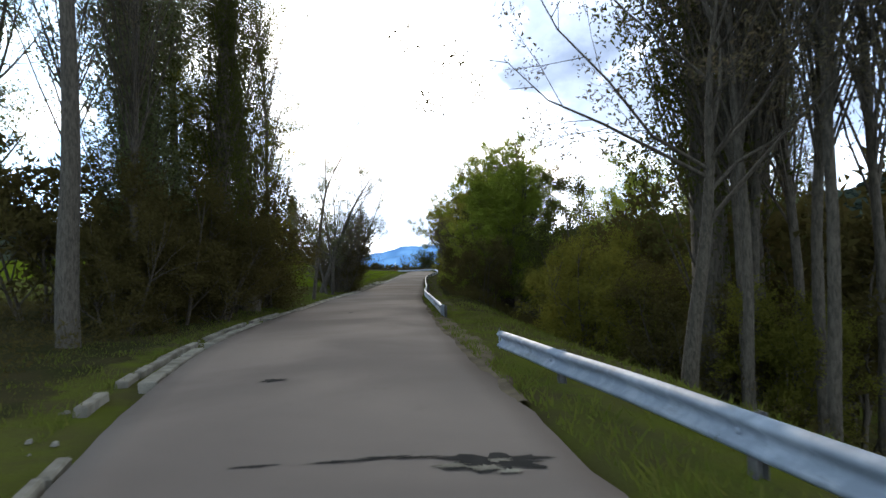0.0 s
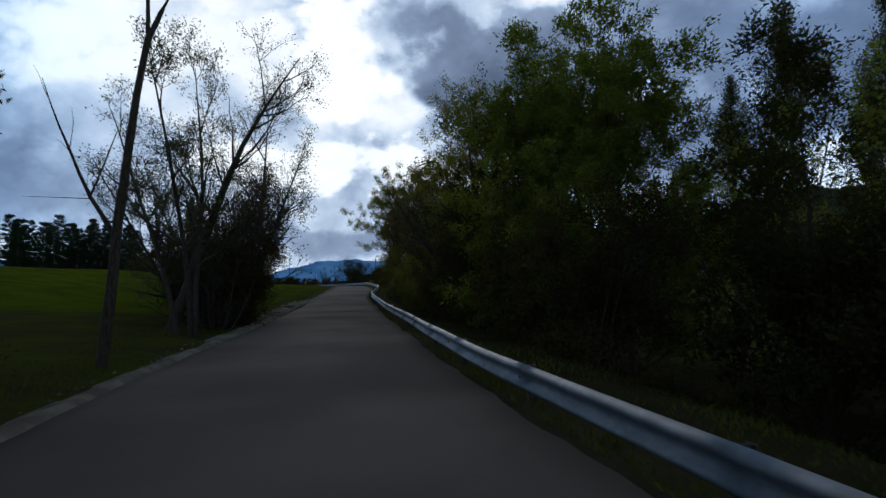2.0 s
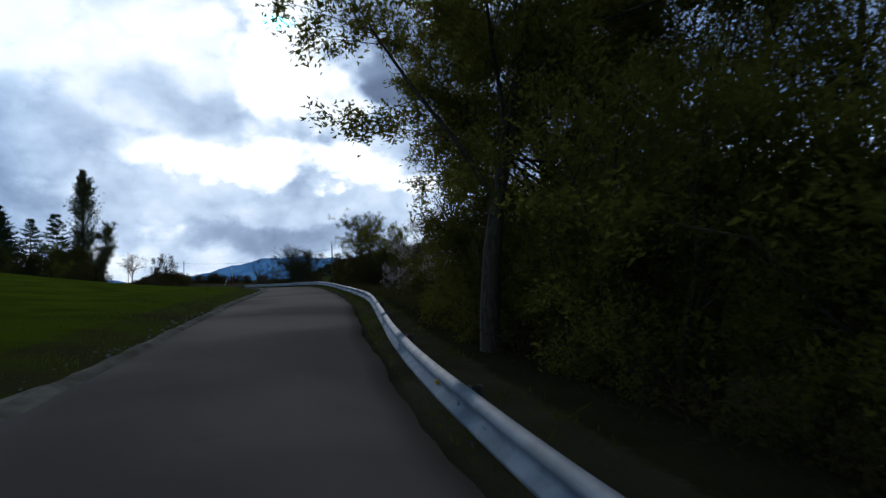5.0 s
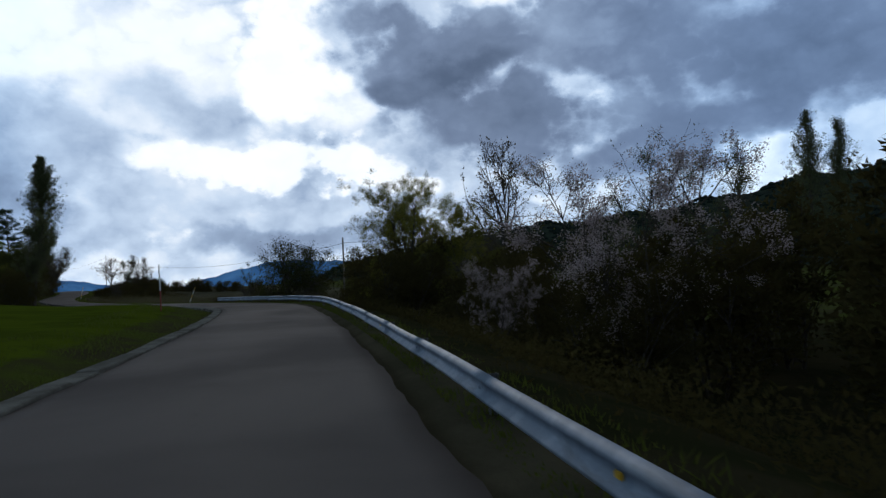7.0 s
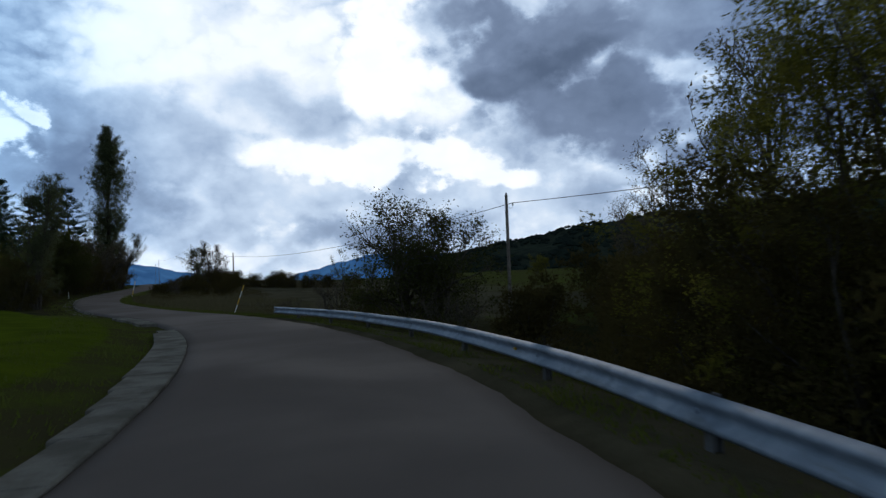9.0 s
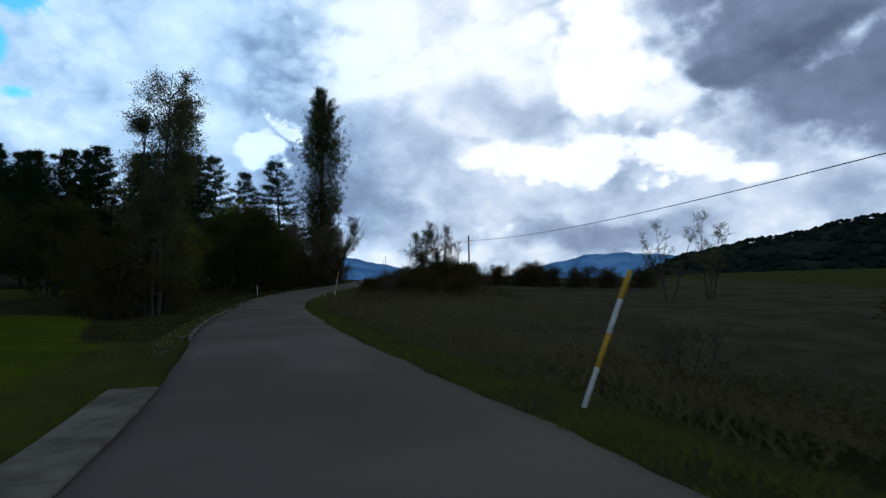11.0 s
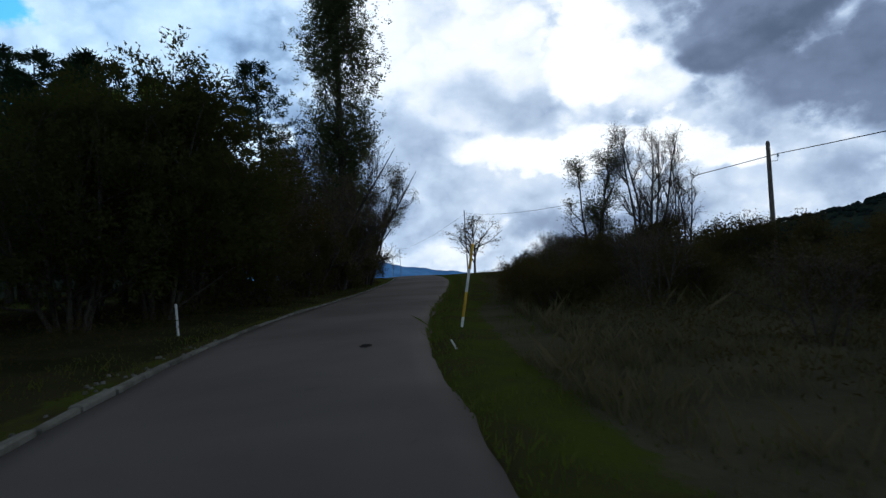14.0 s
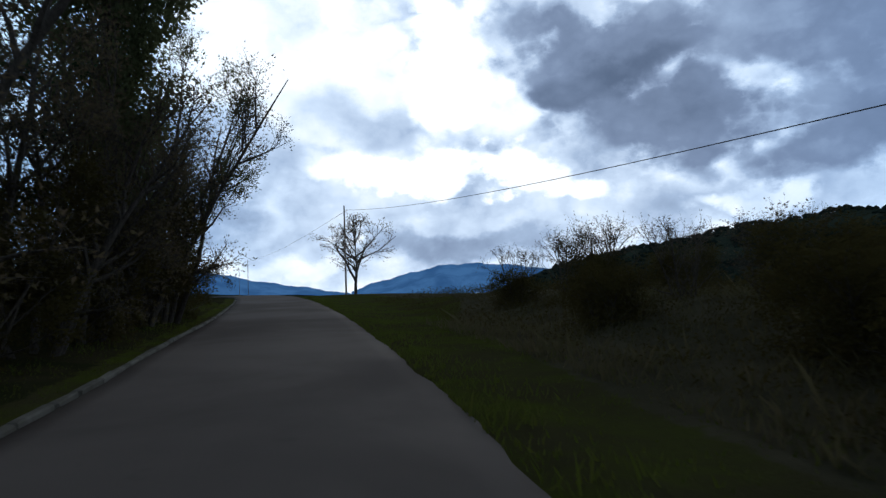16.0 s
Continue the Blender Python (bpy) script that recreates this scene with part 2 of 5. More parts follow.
def bark(base, dark):
    def build(n):
        g = n.add("ShaderNodeTexCoord").outputs["Object"]
        m = n.add("ShaderNodeMapping", Vector=g, Scale=(1, 1, 0.25)).outputs[0]
        f = n.noise(22, 5, 0.65, 0.6, m)
        c = n.mix(n.smooth(f, 0.35, 0.65), dark, base)
        return n.add("ShaderNodeBsdfPrincipled", Base_Color=c, Roughness=0.9, Specular_IOR_Level=0.15, Normal=bumped(n, f, 0.7, 0.02)).outputs[0]
    return build


def mountain_haze(n):
    # distance haze is put into this blue, and the ridges glow by themselves
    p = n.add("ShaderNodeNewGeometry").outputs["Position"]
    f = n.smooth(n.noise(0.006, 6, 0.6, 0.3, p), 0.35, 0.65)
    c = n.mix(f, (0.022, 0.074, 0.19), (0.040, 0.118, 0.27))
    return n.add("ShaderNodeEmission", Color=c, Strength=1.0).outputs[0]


M = {
    "cover": material("meadow_and_verges", ground_cover),
    "asphalt": material("asphalt", asphalt),
    "dry_blades": material("dry_grass_blades", leaves((0.085, 0.074, 0.042), (0.060, 0.060, 0.026), 0.3)),
    "mountain": material("haze_blue_glow", mountain_haze),
    "concrete": material("weathered_concrete", surface((0.205, 0.192, 0.165), (0.105, 0.098, 0.082), 1.2, 0.9, 45, 0.5, depth=0.008)),
    "stone": material("rubble_stone", surface((0.20, 0.19, 0.165), (0.11, 0.10, 0.085), 6, 0.9, 40, 0.5)),
    "tar": material("worn_tar", surface((0.040, 0.036, 0.033), (0.028, 0.026, 0.024), 3, 0.9, 60, 0.5)),
    "hollow": material("pipe_shade_black", surface((0.02, 0.02, 0.02), (0.012, 0.012, 0.012), 4, 0.9)),
    "gravelly": material("pale_gravelly_dirt", surface((0.27, 0.25, 0.21), (0.14, 0.125, 0.10), 1.4, 0.95, 26, 0.9, depth=0.03)),
    # conifer green cooled a little for the haze between
    "far_leaves": material("distant_conifers", leaves((0.019, 0.027, 0.021), (0.014, 0.020, 0.017), 0.1)),
    "dirt": material("dirt", surface((0.13, 0.105, 0.075), (0.075, 0.062, 0.045), 1.6, 0.95, 30, 0.6)),
    "dull_zinc": material("dull_weathered_steel", surface((0.10, 0.10, 0.10), (0.055, 0.052, 0.05), 5, 0.7, 40, 0.3)),
    "zinc": material("galvanised_steel", zinc),
    "bark": material("grey_brown_bark", bark((0.066, 0.055, 0.042), (0.026, 0.022, 0.017))),
    "pale_bark": material("pale_poplar_bark", bark((0.070, 0.061, 0.049), (0.030, 0.026, 0.021))),
    "dead": material("dead_wood", bark((0.062, 0.053, 0.044), (0.027, 0.023, 0.019))),
    "timber": material("weathered_timber", bark((0.16, 0.135, 0.11), (0.075, 0.062, 0.05))),
    "wire": material("wire", surface((0.03, 0.03, 0.03), (0.02, 0.02, 0.02), 3, 0.6)),
    "yellow": material("yellow_paint", surface((0.62, 0.36, 0.03), (0.48, 0.26, 0.03), 6, 0.6)),
    "white": material("white_paint", surface((0.74, 0.73, 0.70), (0.56, 0.55, 0.52), 6, 0.6)),
    "red": material("red_paint", surface((0.20, 0.035, 0.025), (0.13, 0.025, 0.02), 6, 0.6)),
    "leaf_green": material("fresh_green_leaves", leaves((0.115, 0.145, 0.021), (0.086, 0.106, 0.018), 0.55)),
    "leaf_olive": material("olive_leaves", leaves((0.088, 0.088, 0.016), (0.062, 0.058, 0.013), 0.43)),
    "leaf_fresh": material("thin_olive_spring_leaves", leaves((0.135, 0.132, 0.024), (0.095, 0.095, 0.022), 0.55)),
    "leaf_deep": material("deep_green_leaves", leaves((0.044, 0.050, 0.013), (0.034, 0.034, 0.012), 0.3)),
    "leaf_bronze": material("bronze_young_leaves", leaves((0.080, 0.062, 0.042), (0.062, 0.062, 0.028))),
    "leaf_grey": material("grey_green_leaves", leaves((0.078, 0.088, 0.042), (0.050, 0.060, 0.028))),
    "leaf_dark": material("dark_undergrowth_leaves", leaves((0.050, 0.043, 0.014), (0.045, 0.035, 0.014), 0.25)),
    "needles": material("pine_needles", leaves((0.026, 0.045, 0.022), (0.016, 0.030, 0.016), 0.15)),
    "petals": material("pale_pink_blossom", leaves((0.40, 0.34, 0.34), (0.26, 0.20, 0.20), 0.3)),
    "blades": material("grass_blades", leaves((0.060, 0.080, 0.014), (0.072, 0.070, 0.022), 0.35)),
}


# ---------------------------------------------------------------- mesh helpers
def link(name, mesh, mat, parent=None, label=""):
    ob = new(name, mesh)
    if mat and not mesh.materials:
        mesh.materials.append(mat)
    if parent:
        ob.parent = parent
    return tagged(ob, label)


def part(name, bm, mat, parent=None, label=""):
    mesh = bpy.data.meshes.new(name)
    bm.to_mesh(mesh)
    bm.free()
    return link(name, mesh, mat, parent, label)


def grid_mesh(name, verts, rows, cols, smooth=True):
    v = np.asarray(verts, float).reshape(-1, 3)
    i = np.arange(rows * cols).reshape(rows, cols)
    q = np.stack([i[:-1, :-1], i[:-1, 1:], i[1:, 1:], i[1:, :-1]], -1).reshape(-1, 4)
    return raw_mesh(name, v, q, smooth)


def raw_mesh(name, v, f, smooth=False):
    v, f = np.asarray(v, np.float32), np.asarray(f, np.int32)
    me = bpy.data.meshes.new(name)
    me.vertices.add(len(v))
    me.vertices.foreach_set("co", v.ravel())
    me.loops.add(f.size)
    me.loops.foreach_set("vertex_index", f.ravel())
    me.polygons.add(len(f))
    me.polygons.foreach_set("loop_start", np.arange(0, f.size, f.shape[1], dtype=np.int32))
    me.polygons.foreach_set("loop_total", np.full(len(f), f.shape[1], np.int32))
    me.polygons.foreach_set("use_smooth", np.full(len(f), smooth))
    me.update(calc_edges=True)
    return me


def tube(bm, points, radii, sides=8, cap=True):
    """A tapered tube along points."""
    rings = []
    for k, p in enumerate(points):
        p = Vector(p)
        d = Vector(points[min(k + 1, len(points) - 1)]) - Vector(points[max(k - 1, 0)])
        q = d.to_track_quat("Z", "Y")
        rings.append([bm.verts.new(p + q @ Vector((math.cos(a) * radii[k], math.sin(a) * radii[k], 0))) for a in [2 * math.pi * j / sides for j in range(sides)]])
    for a, b in zip(rings, rings[1:]):
        for j in range(sides):
            bm.faces.new((a[j], a[(j + 1) % sides], b[(j + 1) % sides], b[j])).smooth = True
    if cap:
        bm.faces.new(rings[0][::-1])
        bm.faces.new(rings[-1])


def box(bm, m, sx, sy, sz, bevel=0.0):
    g = bmesh.ops.create_cube(bm, size=1, matrix=m @ Matrix.Diagonal((sx, sy, sz, 1)))
    if bevel:
        bmesh.ops.bevel(bm, geom=list({e for v in g["verts"] for e in v.link_edges}), offset=bevel, segments=2, affect="EDGES")


# ---------------------------------------------------------------- the road's line
# centre line by stretches: metres along, x, y, height
LINE = np.array([(-27, 3.86, -26.48, 1.48), (-18, 2.58, -17.65, 1.48), (-9, 1.29, -8.83, 1.48), (0, 0.00, 0.00, 1.48), (18, -2.19, 18.12, 0.96), (36, -3.28, 36.06, 0.66), (54, -3.36, 53.64, 0.33), (72, -3.08, 71.66, 0.33), (90, -2.63, 89.88, 0.42), (108, -2.88, 108.15, 0.23), (117, -3.48, 116.46, 0.23), (126, -4.83, 125.92, 0.18), (135, -6.72, 134.43, 0.00), (144, -9.45, 143.13, -0.24)] + [(153, -12.99, 151.56, -0.46), (162, -16.93, 159.04, -0.62), (171, -21.63, 166.86, -0.77), (180, -26.37, 174.65, -0.86), (189, -30.60, 182.37, -0.88), (198, -34.75, 190.45, -0.89), (207, -38.68, 199.10, -0.83), (216, -41.19, 207.09, -0.72), (234, -45.80, 224.72, -0.63), (252, -50.81, 241.84, -0.63), (270, -56.58, 259.31, -0.58), (288, -62.75, 276.05, -0.56), (306, -69.48, 292.57, -0.70), (324, -76.99, 309.36, -0.95), (333, -80.79, 317.43, -1.10)])
# edges of the asphalt either side of that line, and the guard rails' offset: metres along, metres across
LEFT = np.array([(-40, -1.6), (1, -1.6), (9, -3.1), (16, -3.7), (24, -3.75), (30, -3.45), (45, -3.3), (57, -3.25), (62, -3.05), (70, -3.05), (78, -3.25), (90, -3.5), (105, -3.5), (113, -3.05), (120, -2.4),
                 (128, -1.68), (134, -1.38), (143, -1.3), (150, -1.3), (156, -1.5), (165, -1.75), (175, -2.4), (183, -2.85), (195, -3.0), (205, -3.1), (215, -3.3),
                 (231, -3.0), (241, -3.3), (262, -3.4), (420, -3.2)])
RIGHT = np.array([(-40, 1.6), (0, 1.6), (8, 1.7), (17, 1.95), (28, 2.0), (45, 1.85), (57, 1.5), (66, 1.15), (75, 0.75), (85, 0.85), (97, 1.25), (110, 1.4), (118, 1.65),
                  (126, 2.25), (130, 2.7), (140, 3.1), (150, 3.05), (158, 2.85), (165, 2.3), (173, 1.85), (183, 1.6), (187, 1.15), (193, 0.9), (198, 0.9), (206, 1.2),
                  (213, 1.3), (230, 1.65), (246, 1.9), (270, 2.1), (420, 2.2)])
RAIL = np.array([(-40, 2.8), (4, 2.65), (11, 2.2), (20.8, 2.2), (25, 2.25), (36, 2.1), (45, 2.05), (52, 1.95), (57, 1.65), (66, 1.3), (75, 0.9), (85, 1.35), (93, 1.75), (100, 1.85),
                 (110, 1.97), (118, 2.28), (126, 3.0), (132, 3.72), (138, 4.05), (144, 4.2), (150, 4.0), (156, 3.55)])


def smooth_table(s, tab, c):
    """A table read with soft corners."""
    w = np.linspace(-4, 4, 9)
    return np.mean([np.interp(np.asarray(s) + k, tab[:, 0], tab[:, c]) for k in w], axis=0)


FS = np.arange(-60, 420, 0.5)


def stretch(c):
    v = np.interp(FS, LINE[:, 0], LINE[:, c])
    lo, hi = FS < LINE[0, 0], FS > LINE[-1, 0]
    v[lo] = LINE[0, c] + (FS[lo] - LINE[0, 0]) * (LINE[1, c] - LINE[0, c]) / (LINE[1, 0] - LINE[0, 0])
    v[hi] = LINE[-1, c] + (FS[hi] - LINE[-1, 0]) * (LINE[-1, c] - LINE[-2, c]) / (LINE[-1, 0] - LINE[-2, 0])
    for _ in range(60):
        v[1:-1] = 0.25 * v[:-2] + 0.5 * v[1:-1] + 0.25 * v[2:]
    return v


FX, FY, FZ = stretch(1), stretch(2), stretch(3)
TX, TY = np.gradient(FX, 0.5), np.gradient(FY, 0.5)
TL = np.hypot(TX, TY)
TX, TY = TX / TL, TY / TL


def on_road(s, d=0.0):
    """x, y of the place s metres along and d metres right of the line."""
    tx, ty = np.interp(s, FS, TX), np.interp(s, FS, TY)
    return np.interp(s, FS, FX) + ty * d, np.interp(s, FS, FY) - tx * d


def road_z(s):
    return np.interp(s, FS, FZ)


def station(x, y):
    """Metres along and across for a place on the plan."""
    s = np.interp(y, FY, FS)
    for _ in range(3):
        d = (x - np.interp(s, FS, FX)) * np.interp(s, FS, TY) - (y - np.interp(s, FS, FY)) * np.interp(s, FS, TX)
        near = np.abs(d) < 30
        step = (x - np.interp(s, FS, FX)) * np.interp(s, FS, TX) + (y - np.interp(s, FS, FY)) * np.interp(s, FS, TY)
        s = np.where(near, s + step, s)
    return s, d


def ease(v, a, b):
    t = np.clip((v - a) / (b - a), 0, 1)
    return t * t * (3 - 2 * t)


def span(s, a, b, soft=10.0):
    return ease(s, a - soft, a + soft) * (1 - ease(s, b - soft, b + soft))


def bumps(x, y):
    return 0.5 * np.sin(x * 0.31 + 1.3 * np.sin(y * 0.17)) + 0.5 * np.sin(y * 0.27 + 1.7 * np.sin(x * 0.13) + 2.0)


def ground_z(x, y):
    """Height of the ground."""
    x, y = np.asarray(x, float), np.asarray(y, float)
    s, d = station(x, y)
    el, er = smooth_table(s, LEFT, 1), smooth_table(s, RIGHT, 1)
    z = np.interp(s, FS, FZ)
    l, r = np.maximum(el - d, 0), np.maximum(d - er, 0)
    # left: a gutter, then a bank and a field that climbs away from the road
    left = -0.12 * ease(l, 0.15, 0.5) * (1 - ease(l, 0.9, 1.8))
    left = left + span(s, 58, 168) * (0.30 * ease(l, 1.2, 3.5) + 3.2 * ease(l, 3, 34))
    left = left + (1 - span(s, 58, 168)) * 0.5 * ease(l, 1.5, 9)
    # right: the bank falls to the stream, then meadow, then a rising bank
    fall = span(s, -40, 168, 12)
    right = fall * (-0.10 * ease(r, 0.4, 1.2) - 3.0 * ease(r, 1.6, 9.5)) + (1 - fall) * (-0.12 * ease(r, 0.3, 1.5) - 0.25 * ease(r, 6, 20))
    right = right + 0.9 * ease(s, 208, 226) * ease(r, 3, 9) * (1 - ease(s, 250, 275)) * (1 - 0.8 * ease(r, 16, 36))
    z = z + left + right + 0.05 * bumps(x, y) * ease(l + r, 0.6, 3) + 0.5 * bumps(x * 0.13, y * 0.13) * ease(l + r, 15, 60)
    # the valley's wooded sides
    wob = 1 + 0.18 * np.sin(y * 0.008 + 0.6) + 0.08 * np.sin(y * 0.021)
    az = np.degrees(np.arctan2(x + 10, y - 130))
    away = np.hypot(x + 10, y - 130)
    rise = np.interp(az, (-5, -2, 3, 8, 13, 20, 28, 36, 46, 70, 120, 150), (0, 0.4, 1.4, 2.2, 3.3, 4.2, 4.8, 5.5, 7.3, 8.2, 6.0, 0))
    z = z + 605 * np.tan(np.radians(rise)) * (1 + 0.05 * np.sin(az * 0.9) + 0.02 * np.sin(az * 2.3)) * ease(away, 230, 650) * (1 - 0.6 * ease(away, 800, 1700))
    z = z + 52 * wob * ease(-x, 115, 270) * (1 - ease(y, 300, 560))
    z = z + 30 * wob * ease(-x, 300, 700)
    return z - 4.0 * ease(y, 290, 400) - 0.034 * np.maximum(y - 285, 0) * (1 - ease(az, -2, 5))


# ---------------------------------------------------------------- ground and road
def build_ground():
    ys = np.concatenate([np.arange(-420, -60, 30), np.arange(-60, 330, 1.5), np.arange(330, 600, 10), np.arange(600, 2601, 80)])
    half = np.concatenate([np.arange(0, 14, 0.5), np.arange(14, 40, 2), np.arange(40, 160, 8), np.arange(160, 700, 30), np.arange(700, 2401, 170)])
    us = np.concatenate([-half[:0:-1], half])
    cx = np.interp(ys, FY, FX)
    X = cx[:, None] + us[None, :]
    Y = np.repeat(ys[:, None], len(us), 1)
    s, d = station(X, Y)
    Z = ground_z(X, Y)
    out = np.maximum(smooth_table(s, LEFT, 1) - d, d - smooth_table(s, RIGHT, 1))
    Z = Z - np.where(s < 415, 0.17 * (1 - ease(out, 0.0, 0.5)), 0.0)
    me = grid_mesh("ground", np.stack([X, Y, Z], -1), len(ys), len(us))
    me.materials.append(M["cover"])
    l, r = smooth_table(s, LEFT, 1) - d, d - smooth_table(s, RIGHT, 1)
    left, right = d < 0, d > 0
    lane = s - 10 * ease(l, 2.5, 5)
    # field starts late: darker verge grass also stands for the bank's shade
    field = left * ease(s, 53, 59) * (1 - ease(lane, 172, 178)) * ease(l, 1.5, 2.8)
    litter = left * (1 - ease(s, 33, 38)) * ease(l, 1.0, 1.8)
    litter = np.maximum(litter, left * ease(lane, 172, 178) * ease(l, 0.7, 1.3))
    litter = np.maximum(litter, right * ease(s, 22, 28) * (1 - ease(s, 158, 174)) * ease(r, 0.9, 1.9))
    dry = right * ease(s, 22, 28) * (1 - ease(s, 152, 158)) * (1 - ease(r, 0.9, 1.9))
    dry = np.maximum(dry, right * ease(s, 158, 174) * ease(r - 1.2 * ease(s, 205, 240) - 5 * ease(s, 236, 266), 0.9 + 0.3 * np.sin(s * 0.4), 1.7))
    stray = 7 * bumps(X * 0.25, Y * 0.25) + 4 * bumps(X * 0.7 + 3, Y * 0.6)
    field = field * (1 - ease(l + stray, 62, 74))
    litter = litter * (1 - ease(np.where(right, r - 16 * ease(s, 70, 90), l) + stray, 15, 24))
    dry = dry * (1 - ease(r + stray, 34, 50))
    hill = np.maximum(ease(np.abs(X) + stray, 92, 116), np.maximum(ease(Y, 400, 430) * (1 - ease(140 - np.abs(X + 60), 0, 20) * (1 - ease(Y, 850, 900))), ease(-Y, 60, 75)))
    hill = np.maximum(hill, ease(np.hypot(X + 10, Y - 130), 205, 235) * ease(np.degrees(np.arctan2(X + 10, Y - 130)), -5, -2) * (Y > 0))
    col = me.attributes.new("cover", "FLOAT_COLOR", "POINT")
    col.data.foreach_set("color", np.stack([field, litter, dry, hill], -1).astype(np.float32).ravel())
    tagged(link("ground", me, None), "rolling grassy ground with a field, verges and wooded hills", "ground", kind="structure")


def build_road():
    s = np.arange(-58, 412, 0.5)
    f = np.linspace(0, 1, 13)
    a, b = smooth_table(s, LEFT, 1), smooth_table(s, RIGHT, 1)
    rag = 0.02 * np.sin(s * 2.3) + 0.03 * np.sin(s * 0.9 + 1) + 0.018 * np.sin(s * 5.1) + 0.012 * np.sin(s * 11.3)
    b = b + rag
    a = a + 0.4 * rag[::-1]
    cols = []
    for k in [None, *f, None]:
        if k is None:
            first = not cols
            x, y = on_road(s, a - 0.03 if first else b + 0.03)
            cols.append(np.stack([x, y, road_z(s) - 0.14], -1))
        else:
            dd = a + (b - a) * k
            x, y = on_road(s, dd)
            crown = 0.04 * (1 - (2 * k - 1) ** 2)
            cols.append(np.stack([x, y, road_z(s) + crown - 0.02 + 0.003 * np.sin(s * 1.1 + 7 * k) * np.sin(s * 0.37)], -1))
    me = grid_mesh("road", np.stack(cols, 1)[:, ::-1], len(s), len(cols))
    me.flip_normals()
    tagged(link("road", me, M["asphalt"]), "narrow worn grey asphalt lane with ragged edges", "road", kind="structure")


def slab(name, s0, s1, da, db, top, parent, mat, rng, depth=0.3, worn=1.0):
    """One kerb or gutter slab, following the road, with worn, uneven corners."""
    bm = bmesh.new()
    j = lambda k: rng.uniform(-k, k)
    v = []
    for z in (top - depth, top):
        for s, d in ((s0, da), (s1, da), (s1, db), (s0, db)):
            x, y = on_road(s + j(0.02) * worn, d(s) + j(0.025) * worn)
            v.append(bm.verts.new((x, y, float(road_z(s)) + z + (j(0.012) * worn if z == top else 0))))
    for q in ((0, 3, 2, 1), (4, 5, 6, 7), (0, 1, 5, 4), (1, 2, 6, 5), (2, 3, 7, 6), (3, 0, 4, 7)):
        bm.faces.new([v[k] for k in q])
    bmesh.ops.recalc_face_normals(bm, faces=bm.faces[:])
    bmesh.ops.bevel(bm, geom=[e for e in bm.edges if all(q in v[4:] for q in e.verts)], offset=0.02, segments=1, affect="EDGES")
    return part(name, bm, mat, parent)


def build_kerbs():
    rng = random.Random(4)
    edge = lambda k: (lambda s: float(smooth_table(np.array([s]), LEFT, 1)[0]) - k)
    runs = (("kerb", 7.4, 40, 1.2, 0.02, 0.26, 0.015, "broken concrete kerb along a tree-shaded road edge"),
            ("kerb", 8.0, 26, 1.0, 0.50, 0.66, 0.0, "second row of broken concrete slabs behind the gutter"),
            ("kerb", 3.1, 5.2, 0.7, 0.06, 0.18, 0.01, "short broken piece of pale edging"),
            ("kerb", 44, 66, 1.9, 0.05, 0.45, 0.02, "worn concrete gutter edge half buried in dirt"),
            ("kerb", 92, 117, 1.5, 0.0, 0.38, 0.03, "pale concrete kerb below a grass field"),
            ("gutter_apron", 118, 166, 1.6, 0.0, 0.95, 0.02, "wide pale concrete drainage apron on the inside of a bend"),
            ("kerb", 176, 282, 1.1, 0.03, 0.17, 0.03, "narrow pale concrete kerb beside dark shrubs"))
    for name, s0, s1, step, near, far, top, label in runs:
        root = tagged(new(name), label, "kerb", kind="structure")
        s = s0
        while s < s1:
            n = step * rng.uniform(0.85, 1.1)
            wide = far
            if name == "gutter_apron":
                wide = 0.38 + 0.46 * float(ease(s, 126, 138)) - 0.3 * float(ease(s, 147, 150)) if s < 151 else 0.7
                if 149.8 < s < 155:
                    s += n
                    continue
            if rng.random() > (0.16 if s < 60 else 0.24 if 170 < s < 196 else 0.0):
                flush = name == "gutter_apron"
                slab("slab", s, s + n - (0.012 if flush else rng.uniform(0.01, 0.06)), edge(near), edge(wide), top + (0 if flush else rng.uniform(-0.012, 0.012)), root,
                     M["concrete"], rng, worn=0.45 if flush else 1.0)
            s += n
    # dirt and rubble along the gutters
    verts, faces = [], []
    for _ in range(560):
        s = rng.choice([rng.uniform(-5, 60), rng.uniform(56, 92), rng.uniform(172, 212)])
        d = edge(rng.uniform(0.25, 1.0))(s)
        x, y = on_road(s, d)
        r = rng.uniform(0.012, 0.055)
        z = float(ground_z(x, y)) + r * 0.3
        b = len(verts)
        for k in range(5):
            a = 1.257 * k + rng.uniform(-0.3, 0.3)
            verts.append((x + r * math.cos(a), y + r * math.sin(a), z - 0.2 * r))
        for k in range(5):
            a = 1.257 * k + 0.6
            verts.append((x + 0.6 * r * math.cos(a), y + 0.6 * r * math.sin(a), z + r * rng.uniform(0.5, 0.8)))
        for k in range(5):
            faces += [(b + k, b + (k + 1) % 5, b + 5 + k, b + 5 + k), (b + (k + 1) % 5, b + 5 + (k + 1) % 5, b + 5 + k, b + 5 + k)]
        faces.append((b + 5, b + 6, b + 7, b + 8))
        faces.append((b + 5, b + 8, b + 9, b + 9))
    me = bpy.data.meshes.new("gravel")
    me.from_pydata(verts, [], [tuple(dict.fromkeys(q)) for q in faces])
    tagged(link("gravel", me, M["stone"]), "loose pale stones and rubble in the gutter", "gravel", kind="stuff")


